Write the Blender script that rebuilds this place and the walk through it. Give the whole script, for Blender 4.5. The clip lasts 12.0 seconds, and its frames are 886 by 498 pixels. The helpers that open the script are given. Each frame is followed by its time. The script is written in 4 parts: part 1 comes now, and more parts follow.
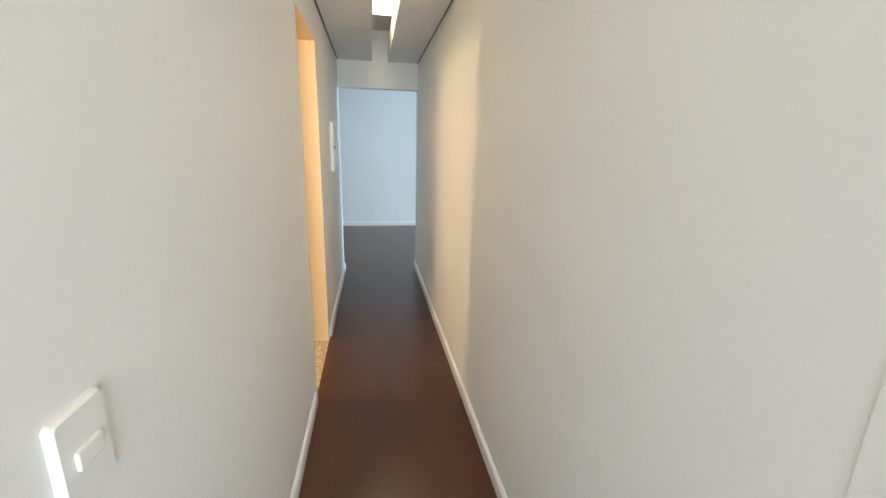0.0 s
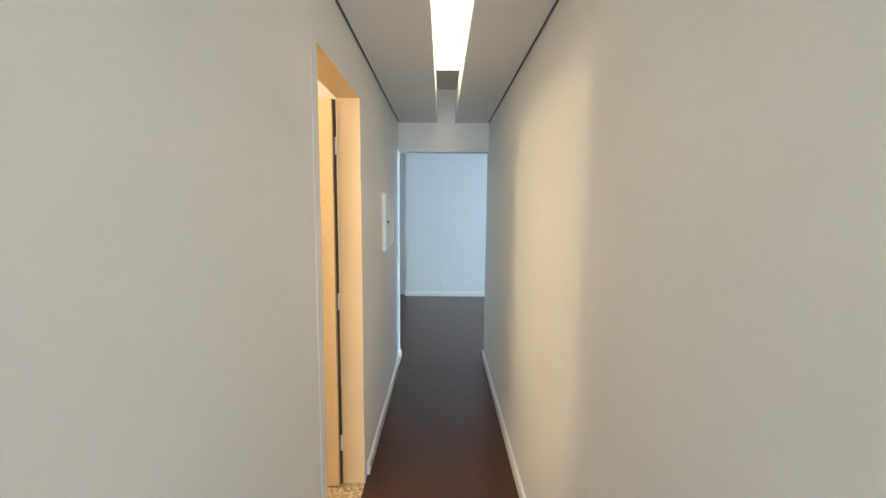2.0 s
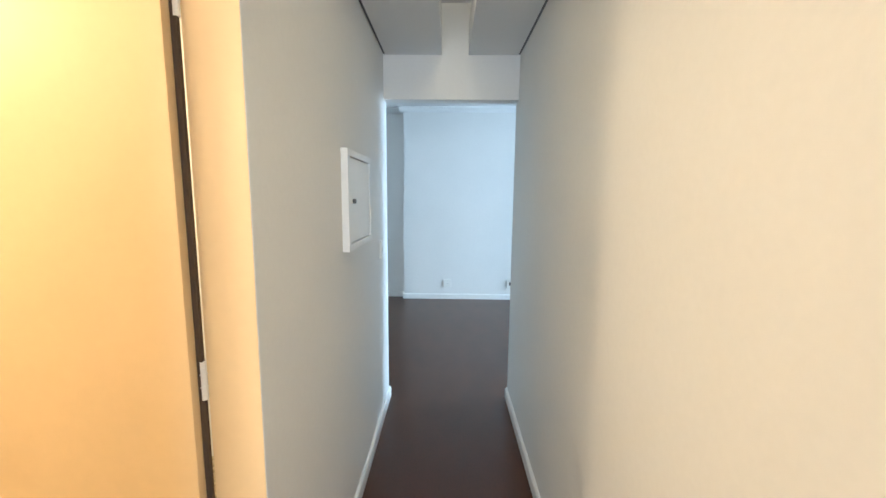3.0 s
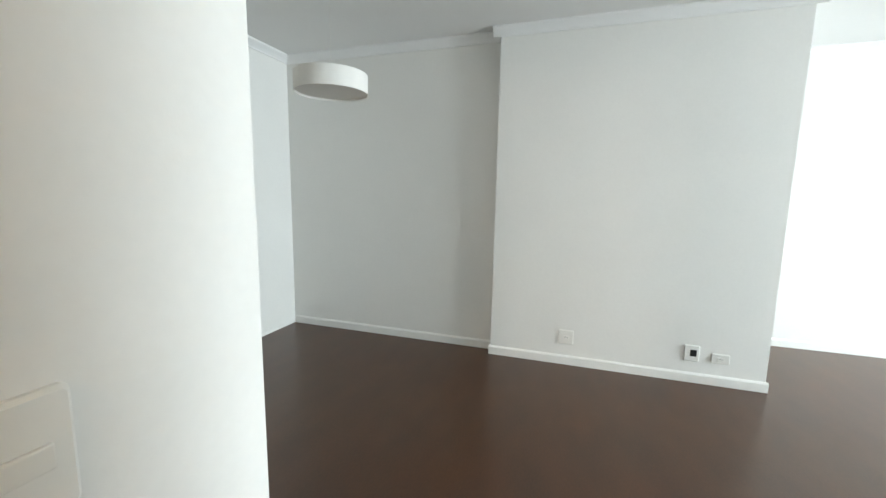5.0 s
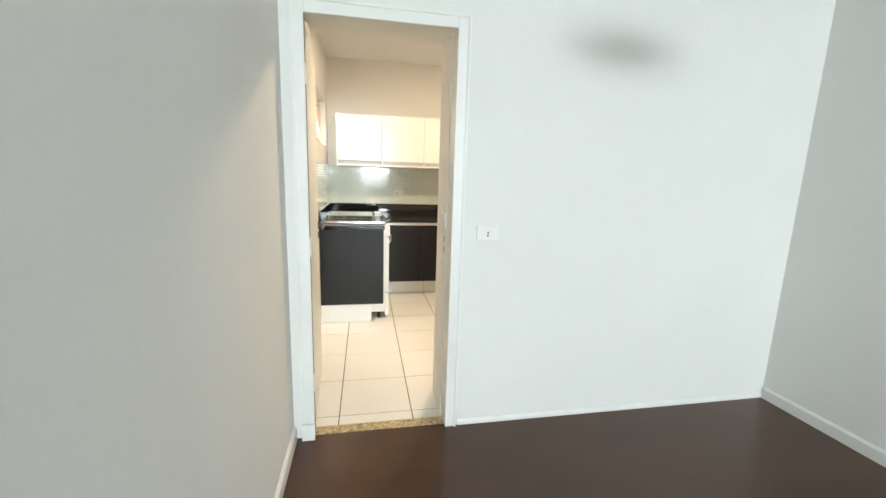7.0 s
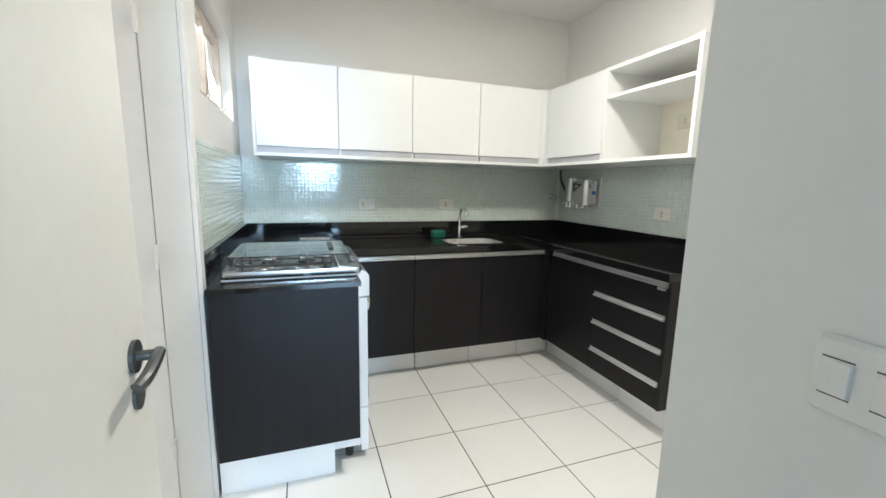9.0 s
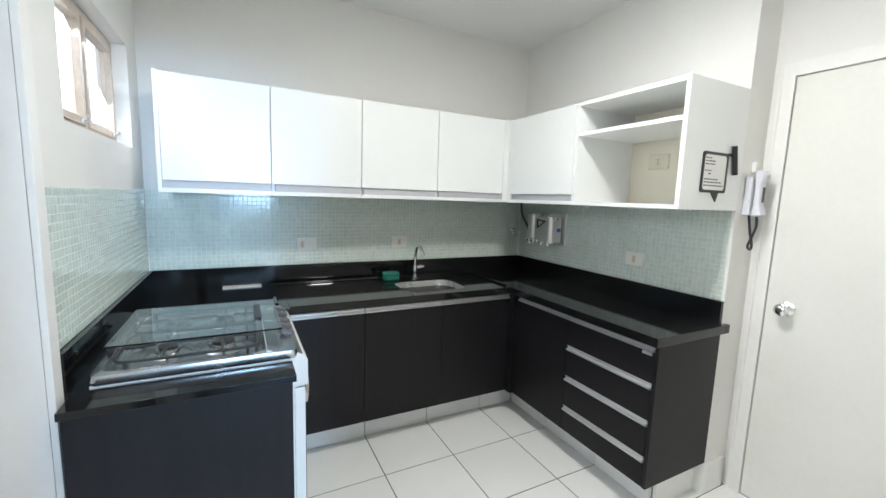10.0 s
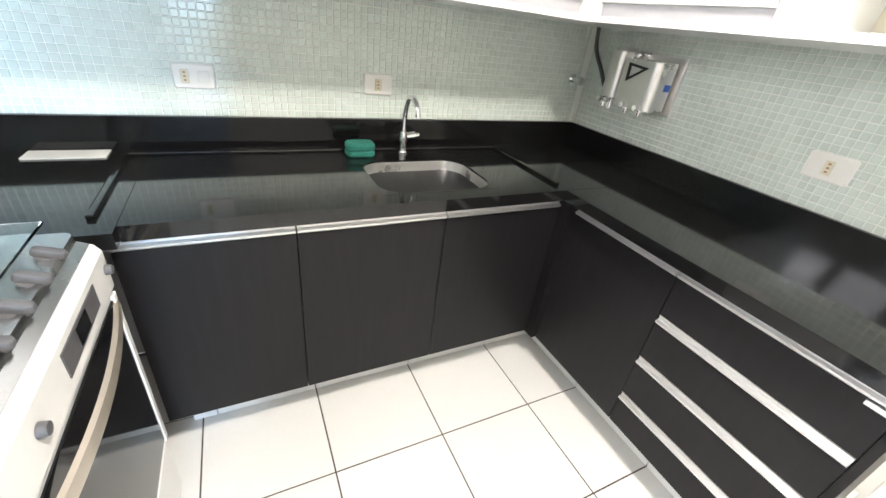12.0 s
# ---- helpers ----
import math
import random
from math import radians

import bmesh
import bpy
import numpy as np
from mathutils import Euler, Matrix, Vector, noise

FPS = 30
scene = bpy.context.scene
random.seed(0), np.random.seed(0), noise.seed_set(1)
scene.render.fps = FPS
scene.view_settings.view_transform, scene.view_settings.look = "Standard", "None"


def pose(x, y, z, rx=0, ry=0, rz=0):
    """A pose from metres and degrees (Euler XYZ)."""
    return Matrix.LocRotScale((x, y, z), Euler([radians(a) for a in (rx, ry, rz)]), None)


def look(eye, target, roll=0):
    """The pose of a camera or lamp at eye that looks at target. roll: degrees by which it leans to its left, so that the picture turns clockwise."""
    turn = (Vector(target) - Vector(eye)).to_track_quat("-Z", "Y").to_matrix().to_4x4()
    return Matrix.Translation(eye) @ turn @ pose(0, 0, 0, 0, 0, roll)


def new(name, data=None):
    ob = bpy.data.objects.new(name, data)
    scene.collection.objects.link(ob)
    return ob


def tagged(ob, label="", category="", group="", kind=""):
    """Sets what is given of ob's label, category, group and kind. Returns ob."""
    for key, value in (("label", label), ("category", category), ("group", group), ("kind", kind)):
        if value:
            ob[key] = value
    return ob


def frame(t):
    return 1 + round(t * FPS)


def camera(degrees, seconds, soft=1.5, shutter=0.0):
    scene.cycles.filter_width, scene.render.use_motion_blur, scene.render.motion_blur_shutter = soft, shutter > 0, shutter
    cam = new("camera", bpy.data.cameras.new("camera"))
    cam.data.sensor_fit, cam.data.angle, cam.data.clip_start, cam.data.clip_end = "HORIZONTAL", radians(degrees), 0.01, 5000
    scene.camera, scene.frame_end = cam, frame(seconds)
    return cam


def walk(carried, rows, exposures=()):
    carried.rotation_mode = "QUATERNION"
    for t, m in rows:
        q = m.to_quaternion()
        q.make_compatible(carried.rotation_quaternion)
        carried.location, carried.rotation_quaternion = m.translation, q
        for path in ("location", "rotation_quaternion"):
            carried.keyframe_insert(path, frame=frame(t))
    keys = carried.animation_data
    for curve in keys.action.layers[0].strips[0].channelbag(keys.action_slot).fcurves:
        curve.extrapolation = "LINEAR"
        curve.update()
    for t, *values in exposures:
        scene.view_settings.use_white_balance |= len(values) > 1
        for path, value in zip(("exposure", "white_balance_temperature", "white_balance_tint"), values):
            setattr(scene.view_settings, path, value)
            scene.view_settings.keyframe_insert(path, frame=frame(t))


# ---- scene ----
cam = camera(96.2, 12.0)
PATH = [
    (0, (-4.688, -0.255, 1.445), (-2.779, -0.603, 0.96), 1.5),
    (0.5, (-4.707, -0.309, 1.565), (-2.738, -0.448, 1.244), 1.1),
    (1, (-4.647, -0.317, 1.658), (-2.656, -0.394, 1.49), 1.2),
    (1.5, (-4.372, -0.328, 1.623), (-2.38, -0.365, 1.457), 0.9),
    (2, (-3.886, -0.334, 1.56), (-1.898, -0.341, 1.345), 0.5),
    (2.5, (-3.276, -0.341, 1.538), (-1.294, -0.318, 1.277), 0.5),
    (2.7, (-3.021, -0.332, 1.508), (-1.038, -0.31, 1.242), 0.5),
    (4.3, (-1.076, -0.338, 1.4), (0.896, -0.154, 1.122), 0.2),
    (4.5, (-0.842, -0.36, 1.407), (1.118, -0.076, 1.124), 0.3),
    (4.9, (-0.445, -0.339, 1.373), (1.462, 0.195, 1.096), 0.8),
    (5, (-0.348, -0.341, 1.361), (1.534, 0.278, 1.088), 1.0),
    (5.2, (-0.155, -0.32, 1.357), (1.644, 0.51, 1.084), 1.3),
    (5.5, (0.083, -0.296, 1.337), (1.618, 0.954, 1.054), 1.7),
    (6, (0.368, -0.214, 1.368), (1.223, 1.56, 1.017), 2.3),
    (6.5, (0.468, 0.048, 1.368), (0.852, 1.974, 0.992), 1.9),
    (8.3, (0.41, 1.775, 1.307), (0.822, 3.707, 0.991), 0.9),
    (8.4, (0.392, 1.882, 1.308), (0.848, 3.803, 0.989), 1.2),
    (8.5, (0.392, 1.978, 1.308), (0.886, 3.889, 0.983), 1.0),
    (9, (0.422, 2.379, 1.297), (1.081, 4.24, 0.98), 1.2),
    (9.5, (0.468, 2.657, 1.345), (1.256, 4.468, 1.040), 1.6),
    (10, (0.496, 2.741, 1.462), (1.402, 4.506, 1.209), 1.9),
    (10.5, (0.537, 2.831, 1.581), (1.544, 4.548, 1.395), 1.4),
    (11, (0.656, 3.048, 1.668), (1.734, 4.72, 1.451), 0.5),
    (11.5, (0.784, 3.386, 1.62), (1.878, 4.986, 1.128), 1.4),
    (11.7, (0.886, 3.529, 1.539), (1.901, 5.116, 0.866), 2.8),
    (12, (0.991, 3.758, 1.395), (1.832, 5.278, 0.404), 7.5),
]
walk(cam, [(t, look(eye, target, roll)) for t, eye, target, roll in PATH],
     [(0, -0.1, 6450, 10), (0.5, -0.13, 6300, 9), (1.5, -0.26, 6300, 10), (2.5, -0.12, 5950, 9), (4.3, 0.58, 6900, 12), (4.6, 0.42, 7300, 13), (5.0, -0.05, 8300, 16), (5.5, -0.06, 8900, 18),
      (6.0, 0.26, 8700, 17), (6.5, 0.25, 8500, 16), (8.5, -0.17, 8100, 13), (9.0, 0.02, 5900, 9), (9.5, 0.02, 5650, 9), (10.5, 0.04, 5450, 9), (11.2, 0.24, 5450, 9), (11.5, 0.43, 5450, 9), (11.8, 0.72, 5700, 10), (12.0, 1.1, 6000, 14)])

# ---- world, lamps ----
world = bpy.data.worlds.new("world")
scene.world = world
world.use_nodes = True
wn = world.node_tree
sky = wn.nodes.new("ShaderNodeTexSky")
sky.sky_type = "NISHITA"
sky.sun_disc = False
sky.sun_elevation = radians(48)
sky.sun_rotation = radians(60)
wn.links.new(sky.outputs[0], wn.nodes["Background"].inputs[0])
wn.nodes["Background"].inputs[1].default_value = 0.12
sun_data = bpy.data.lights.new("sun", "SUN")
sun_data.energy, sun_data.angle, sun_data.color = 2.5, radians(0.5), (1, 0.95, 0.88)
sun = new("sun", sun_data)
sun.matrix_world = look((8, 12, 20), (0, 0, 0))


def area_lamp(name, eye, target, w, h, watts, colour):
    d = bpy.data.lights.new(name, "AREA")
    d.shape, d.size, d.size_y, d.energy, d.color = "RECTANGLE", w, h, watts, colour
    o = new(name, d)
    o.matrix_world = look(eye, target)
    return o


SKYBLUE = (0.56, 0.79, 1.0)
area_lamp("living_window_light", (1.4, -7.46, 1.68), (1.9, 0, -1.0), 2.1, 1.25, 610, SKYBLUE)
area_lamp("kitchen_window_light", (-0.16, 4.77, 1.9), (1.3, 3.9, 0.0), 0.8, 0.45, 8, (1.0, 0.97, 0.92))
area_lamp("bedroom_window_light", (-8.1, -0.6, 1.5), (0, -0.35, 1.2), 2.0, 1.4, 205, (0.80, 0.90, 1.0))
area_lamp("service_window_light", (-1.72, 3.62, 1.62), (1.3, 3.62, -0.5), 0.8, 1.35, 20, (1.0, 0.95, 0.88))
bulb_data = bpy.data.lights.new("bathroom_bulb", "POINT")
bulb_data.energy, bulb_data.color, bulb_data.shadow_soft_size = 58, (1.0, 0.74, 0.45), 0.12
bulb = new("bathroom_bulb", bulb_data)
bulb.location = (-2.28, 1.45, 2.2)
kl_data = bpy.data.lights.new("kitchen_panel", "AREA")
kl_data.shape, kl_data.size, kl_data.energy, kl_data.color = "DISK", 0.26, 34, (1.0, 0.90, 0.74)
kl = new("kitchen_panel", kl_data)
kl.matrix_world = look((1.35, 3.65, 2.588), (1.35, 3.6501, 0))


# ---- materials ----
def mat(name, colour, rough=0.5, metal=0.0, var=0.04, scale=6.0, bump=0.0, bscale=60.0, stretch=(1, 1, 1), coat=0.0, rvar=0.0, dark=None, piece=0.0):
    m = bpy.data.materials.new(name)
    m.use_nodes = True
    nt = m.node_tree
    n, l = nt.nodes, nt.links
    b = n["Principled BSDF"]
    b.inputs["Roughness"].default_value = rough
    b.inputs["Metallic"].default_value = metal
    b.inputs["Coat Weight"].default_value = coat
    b.inputs["Coat Roughness"].default_value = 0.08
    tc = n.new("ShaderNodeTexCoord")
    mp = n.new("ShaderNodeMapping")
    mp.inputs["Scale"].default_value = stretch
    geo = n.new("ShaderNodeNewGeometry")
    l.new(geo.outputs["Position"], mp.inputs["Vector"])
    big = n.new("ShaderNodeTexNoise")
    big.inputs["Scale"].default_value = scale
    big.inputs["Detail"].default_value = 6
    l.new(mp.outputs[0], big.inputs["Vector"])
    fine = n.new("ShaderNodeTexNoise")
    fine.inputs["Scale"].default_value = bscale
    fine.inputs["Detail"].default_value = 4
    l.new(mp.outputs[0], fine.inputs["Vector"])
    mix = n.new("ShaderNodeMixRGB")
    lo = dark or tuple(c * (1 - var) for c in colour)
    hi = tuple(min(1, c * (1 + var)) for c in colour)
    mix.inputs[1].default_value = (*lo, 1)
    mix.inputs[2].default_value = (*hi, 1)
    add = n.new("ShaderNodeMath")
    add.operation = "MULTIPLY_ADD"
    add.inputs[1].default_value = 0.35
    l.new(fine.outputs[0], add.inputs[0])
    half = n.new("ShaderNodeMath")
    half.operation = "MULTIPLY"
    half.inputs[1].default_value = 0.65
    l.new(big.outputs[0], half.inputs[0])
    l.new(half.outputs[0], add.inputs[2])
    ramp = n.new("ShaderNodeMapRange")
    ramp.inputs[1].default_value, ramp.inputs[2].default_value = 0.32, 0.68
    l.new(add.outputs[0], ramp.inputs[0])
    l.new(ramp.outputs[0], mix.inputs[0])
    last = mix.outputs[0]
    if piece:
        info = n.new("ShaderNodeObjectInfo")
        hsv = n.new("ShaderNodeHueSaturation")
        mr = n.new("ShaderNodeMapRange")
        mr.inputs[3].default_value, mr.inputs[4].default_value = 1 - piece, 1 + piece
        rnd = n.new("ShaderNodeMath")
        rnd.operation = "ADD"
        l.new(info.outputs["Random"], rnd.inputs[0])
        l.new(geo.outputs["Random Per Island"], rnd.inputs[1])
        fr = n.new("ShaderNodeMath")
        fr.operation = "FRACT"
        l.new(rnd.outputs[0], fr.inputs[0])
        l.new(fr.outputs[0], mr.inputs[0])
        l.new(mr.outputs[0], hsv.inputs["Value"])
        l.new(last, hsv.inputs["Color"])
        last = hsv.outputs[0]
    l.new(last, b.inputs["Base Color"])
    if rvar:
        rr = n.new("ShaderNodeMapRange")
        rr.inputs[1].default_value, rr.inputs[2].default_value = 0.3, 0.7
        rr.inputs[3].default_value, rr.inputs[4].default_value = rough - rvar, rough + rvar
        l.new(big.outputs[0], rr.inputs[0])
        l.new(rr.outputs[0], b.inputs["Roughness"])
    if bump:
        bp = n.new("ShaderNodeBump")
        bp.inputs["Strength"].default_value = bump
        bp.inputs["Distance"].default_value = 0.004
        l.new(fine.outputs[0], bp.inputs["Height"])
        l.new(bp.outputs[0], b.inputs["Normal"])
    return m


PAINT = mat("wall_paint", (0.80, 0.79, 0.76), 0.75, var=0.025, scale=1.5, bump=0.10, bscale=55)
CEIL = mat("ceiling_paint", (0.80, 0.80, 0.79), 0.85, var=0.02, scale=1.2, bump=0.06, bscale=70)
TRIM = mat("white_gloss_trim", (0.82, 0.81, 0.78), 0.38, var=0.03, scale=4, bump=0.05, bscale=30)
DOORPAINT = mat("door_enamel", (0.80, 0.79, 0.74), 0.42, var=0.03, scale=3, bump=0.06, bscale=40)
FLOOR = mat("brown_wood_floor", (0.070, 0.026, 0.011), 0.28, var=0.24, scale=2.4, bscale=46, stretch=(1.0, 2.2, 1))
FLOOR.node_tree.nodes["Principled BSDF"].inputs["Specular IOR Level"].default_value = 0.5
BATHDOOR = mat("cream_yellow_enamel", (0.80, 0.59, 0.33), 0.45, var=0.03, scale=3, bump=0.05, bscale=40)
TERRAZZO = mat("yellow_granilite", (0.62, 0.50, 0.30), 0.35, var=0.25, scale=45, bscale=90, dark=(0.22, 0.15, 0.08))
TILE = mat("white_floor_tile", (0.86, 0.86, 0.84), 0.16, var=0.025, scale=3, piece=0.02, rvar=0.05)
GROUT = mat("grey_grout", (0.10, 0.09, 0.08), 0.9, var=0.15, scale=14)
MOSAIC = mat("pale_glass_mosaic", (0.63, 0.695, 0.64), 0.08, var=0.05, scale=5, coat=0.3, piece=0.05)
MGROUT = mat("white_mosaic_grout", (0.76, 0.79, 0.74), 0.8, var=0.05, scale=20)
GRANITE = mat("black_granite", (0.007, 0.007, 0.0072), 0.07, var=0.35, scale=60, bscale=300, rvar=0.02)
DARKWOOD = mat("black_wood_laminate", (0.0090, 0.0084, 0.0098), 0.42, var=0.20, scale=5, bump=0.02, bscale=40, stretch=(9, 9, 0.7))
DARKWOOD.node_tree.nodes["Principled BSDF"].inputs["Specular IOR Level"].default_value = 0.25
WHITELAM = mat("white_laminate", (0.82, 0.83, 0.82), 0.28, var=0.012, scale=2)
ALU = mat("brushed_aluminium", (0.72, 0.72, 0.72), 0.34, metal=0.85, var=0.05, scale=12, stretch=(1, 1, 14))
STEEL = mat("stainless_steel", (0.66, 0.65, 0.64), 0.30, metal=1.0, var=0.06, scale=10, bump=0.03, bscale=140, rvar=0.05)
# dark brown that paints in the shade of the doors' hinge gaps
GAPSHADE = mat("door_gap_shade", (0.075, 0.05, 0.034), 0.8, var=0.3, scale=20, stretch=(6, 6, 0.5))
HOBSTEEL = mat("dull_hob_steel", (0.52, 0.52, 0.52), 0.24, metal=1.0, var=0.12, scale=10, bump=0.03, bscale=140, rvar=0.05)
CHROME = mat("chrome", (0.80, 0.80, 0.80), 0.07, metal=1.0, var=0.02)
IRON = mat("black_enamelled_iron", (0.02, 0.02, 0.02), 0.4, var=0.3, scale=30)
ENAMEL = mat("white_enamel", (0.80, 0.80, 0.79), 0.2, var=0.015, scale=4)
BLACKGLASS = mat("black_glass", (0.008, 0.008, 0.009), 0.05, var=0.2)
PLASTIC = mat("white_plastic", (0.80, 0.79, 0.75), 0.35, var=0.015, scale=8)
CREAM = mat("cream_plastic", (0.70, 0.66, 0.52), 0.4, var=0.03, scale=20)
GREY = mat("grey_plastic", (0.10, 0.10, 0.105), 0.5, var=0.05, scale=20)
LILAC = mat("pale_grey_plastic", (0.66, 0.66, 0.72), 0.35, var=0.02, scale=15)
GRIP = mat("satin_grip_channel", (0.50, 0.50, 0.53), 0.55, metal=0.2, var=0.04, scale=12)
# cream window frames, their tan look against daylight put into the colour
SASH = mat("backlit_cream_enamel", (0.58, 0.50, 0.42), 0.5, var=0.12, scale=14)
SHELFBACK = mat("cream_old_paint", (0.78, 0.73, 0.60), 0.7, var=0.03, scale=4, bump=0.05, bscale=60)
NICKEL = mat("dark_nickel", (0.11, 0.115, 0.115), 0.42, metal=0.7, var=0.1, scale=20)
KNOBGREY = mat("silver_grey_plastic", (0.095, 0.095, 0.10), 0.38, var=0.05, scale=20)
CHAMPAGNE = mat("champagne_metal", (0.50, 0.45, 0.38), 0.36, metal=0.6, var=0.05, scale=12)
BLACK = mat("black_plastic", (0.015, 0.015, 0.016), 0.4, var=0.2, scale=20)
BROWN = mat("brown_socket", (0.42, 0.26, 0.13), 0.5, var=0.1, scale=40)
GREEN = mat("green_sponge", (0.02, 0.16, 0.12), 0.85, var=0.25, scale=60, bump=0.6, bscale=220)
BLUE = mat("blue_label", (0.05, 0.14, 0.55), 0.4, var=0.05)
SHADE = mat("white_fabric_shade", (0.82, 0.80, 0.76), 0.8, var=0.02, scale=20, bump=0.15, bscale=300)
DARKGAP = mat("ceiling_gap_shade", (0.16, 0.16, 0.17), 0.8, var=0.05)
FACADE = mat("far_facade", (0.45, 0.42, 0.38), 0.9, var=0.2, scale=1)


def glass(name, rough, colour=(1, 1, 1)):
    m = bpy.data.materials.new(name)
    m.use_nodes = True
    b = m.node_tree.nodes["Principled BSDF"]
    b.inputs["Base Color"].default_value = (*colour, 1)
    b.inputs["Transmission Weight"].default_value = 1
    b.inputs["Roughness"].default_value = rough
    b.inputs["IOR"].default_value = 1.45
    return m


GLASS = glass("clear_glass", 0.0)
TINTED = glass("green_tinted_glass", 0.0, (0.93, 0.97, 0.96))


def glow(name, colour, power):
    m = bpy.data.materials.new(name)
    m.use_nodes = True
    b = m.node_tree.nodes["Principled BSDF"]
    b.inputs["Base Color"].default_value = (*colour, 1)
    b.inputs["Emission Color"].default_value = (*colour, 1)
    b.inputs["Emission Strength"].default_value = power
    return m


TUBE = glow("warm_light_diffuser", (1.0, 0.85, 0.58), 8.6)
DAYPANE = glow("bright_daylight_backdrop", (1.0, 0.95, 0.88), 1.1)


# ---- mesh helpers ----
def bx(bm, x0, y0, z0, x1, y1, z1, bevel=0.0):
    r = bmesh.ops.create_cube(bm, size=1)
    vs = r["verts"]
    for v in vs:
        v.co = Vector(((x0 + x1) / 2 + v.co.x * (x1 - x0), (y0 + y1) / 2 + v.co.y * (y1 - y0), (z0 + z1) / 2 + v.co.z * (z1 - z0)))
    if bevel:
        es = list({e for v in vs for e in v.link_edges})
        bmesh.ops.bevel(bm, geom=es, offset=bevel, segments=2, affect="EDGES", profile=0.6)
    return bm


def cyl(bm, p0, p1, r0, r1=None, seg=20, cap=True):
    p0, p1 = Vector(p0), Vector(p1)
    r1 = r0 if r1 is None else r1
    d = p1 - p0
    m = Matrix.Translation((p0 + p1) / 2) @ d.to_track_quat("Z", "Y").to_matrix().to_4x4()
    bmesh.ops.create_cone(bm, cap_ends=cap, segments=seg, radius1=r0, radius2=r1, depth=d.length, matrix=m)
    return bm


def loft(bm, loops, cap0=False, cap1=False):
    rows = [[bm.verts.new(p) for p in lp] for lp in loops]
    for a, b in zip(rows, rows[1:]):
        k = len(a)
        for i in range(k):
            bm.faces.new((a[i], a[(i + 1) % k], b[(i + 1) % k], b[i]))
    if cap0:
        bm.faces.new(rows[0][::-1])
    if cap1:
        bm.faces.new(rows[-1])
    return bm


def rrect(x0, y0, x1, y1, r, z, n=5):
    pts = []
    for cx, cy, a in ((x1 - r, y1 - r, 0), (x0 + r, y1 - r, 90), (x0 + r, y0 + r, 180), (x1 - r, y0 + r, 270)):
        for i in range(n + 1):
            t = radians(a + 90 * i / n)
            pts.append(Vector((cx + r * math.cos(t), cy + r * math.sin(t), z)))
    return pts


def tube(bm, pts, r, seg=10):
    pts = [Vector(p) for p in pts]
    loops = []
    for i, p in enumerate(pts):
        d = (pts[min(i + 1, len(pts) - 1)] - pts[max(i - 1, 0)]).normalized()
        q = d.to_track_quat("Z", "Y")
        loops.append([p + q @ Vector((r * math.cos(2 * math.pi * k / seg), r * math.sin(2 * math.pi * k / seg), 0)) for k in range(seg)])
    return loft(bm, loops, True, True)


def smooth_line(pts, n=8):
    pts = [Vector(p) for p in pts]
    out = []
    for i in range(len(pts) - 1):
        a, b, c, d = pts[max(i - 1, 0)], pts[i], pts[i + 1], pts[min(i + 2, len(pts) - 1)]
        for k in range(n):
            t = k / n
            out.append(0.5 * ((2 * b) + (c - a) * t + (2 * a - 5 * b + 4 * c - d) * t * t + (3 * b - a - 3 * c + d) * t ** 3))
    return out + [pts[-1]]


def part(name, bm, material, parent=None, label="", shade=False):
    me = bpy.data.meshes.new(name)
    bmesh.ops.recalc_face_normals(bm, faces=bm.faces)
    bm.to_mesh(me)
    bm.free()
    me.materials.append(material)
    if shade:
        for p in me.polygons:
            p.use_smooth = True
        me.set_sharp_from_angle(angle=radians(35))
    ob = new(name, me)
    if parent:
        ob.parent = parent
        ob.matrix_parent_inverse = parent.matrix_world.inverted()
    if label:
        tagged(ob, label)
    return ob


def thing(name, at, label, category, group="", kind=""):
    e = new(name)
    e.empty_display_size = 0.05
    e.location = at
    e.matrix_world = Matrix.Translation(at)
    return tagged(e, label, category, group, kind)


def boxes(*bs, bevel=0.0):
    bm = bmesh.new()
    for b in bs:
        bx(bm, *b, bevel=bevel)
    return bm


def structure(name, bm, material, label, category):
    return tagged(part(name, bm, material), label, category, kind="structure")


# ---- the large structure ----
YL, YR = 0.088, -0.778
XW, YD = 0.105, 2.395
XF, YB, XR, XK = 2.917, 5.405, 2.574, 0.039
H = 2.65

structure("floor", boxes((-5.2, YR, -0.1, XW, YL, 0), (XW, -7.4, -0.1, 3.1, YD, 0), (3.1, -7.4, -0.1, 4.05, -1.6, 0), (0.20, YD, -0.1, 0.915, 2.41, 0), (-8.2, -2.6, -0.1, -5.2, 1.4, 0)), FLOOR, "polished dark reddish-brown wooden floor", "floor")
structure("bathroom_floor", boxes((-2.5, YL, -0.1, -1.8, 0.208, 0.002), (-2.9, 0.208, -0.1, -0.6, 1.9, 0.002)), TERRAZZO, "speckled yellow terrazzo floor beyond a doorway", "floor")
structure("ceiling", boxes((-8.4, -7.6, H, 4.3, 5.6, H + 0.12)), CEIL, "plain white painted flat ceiling", "ceiling")

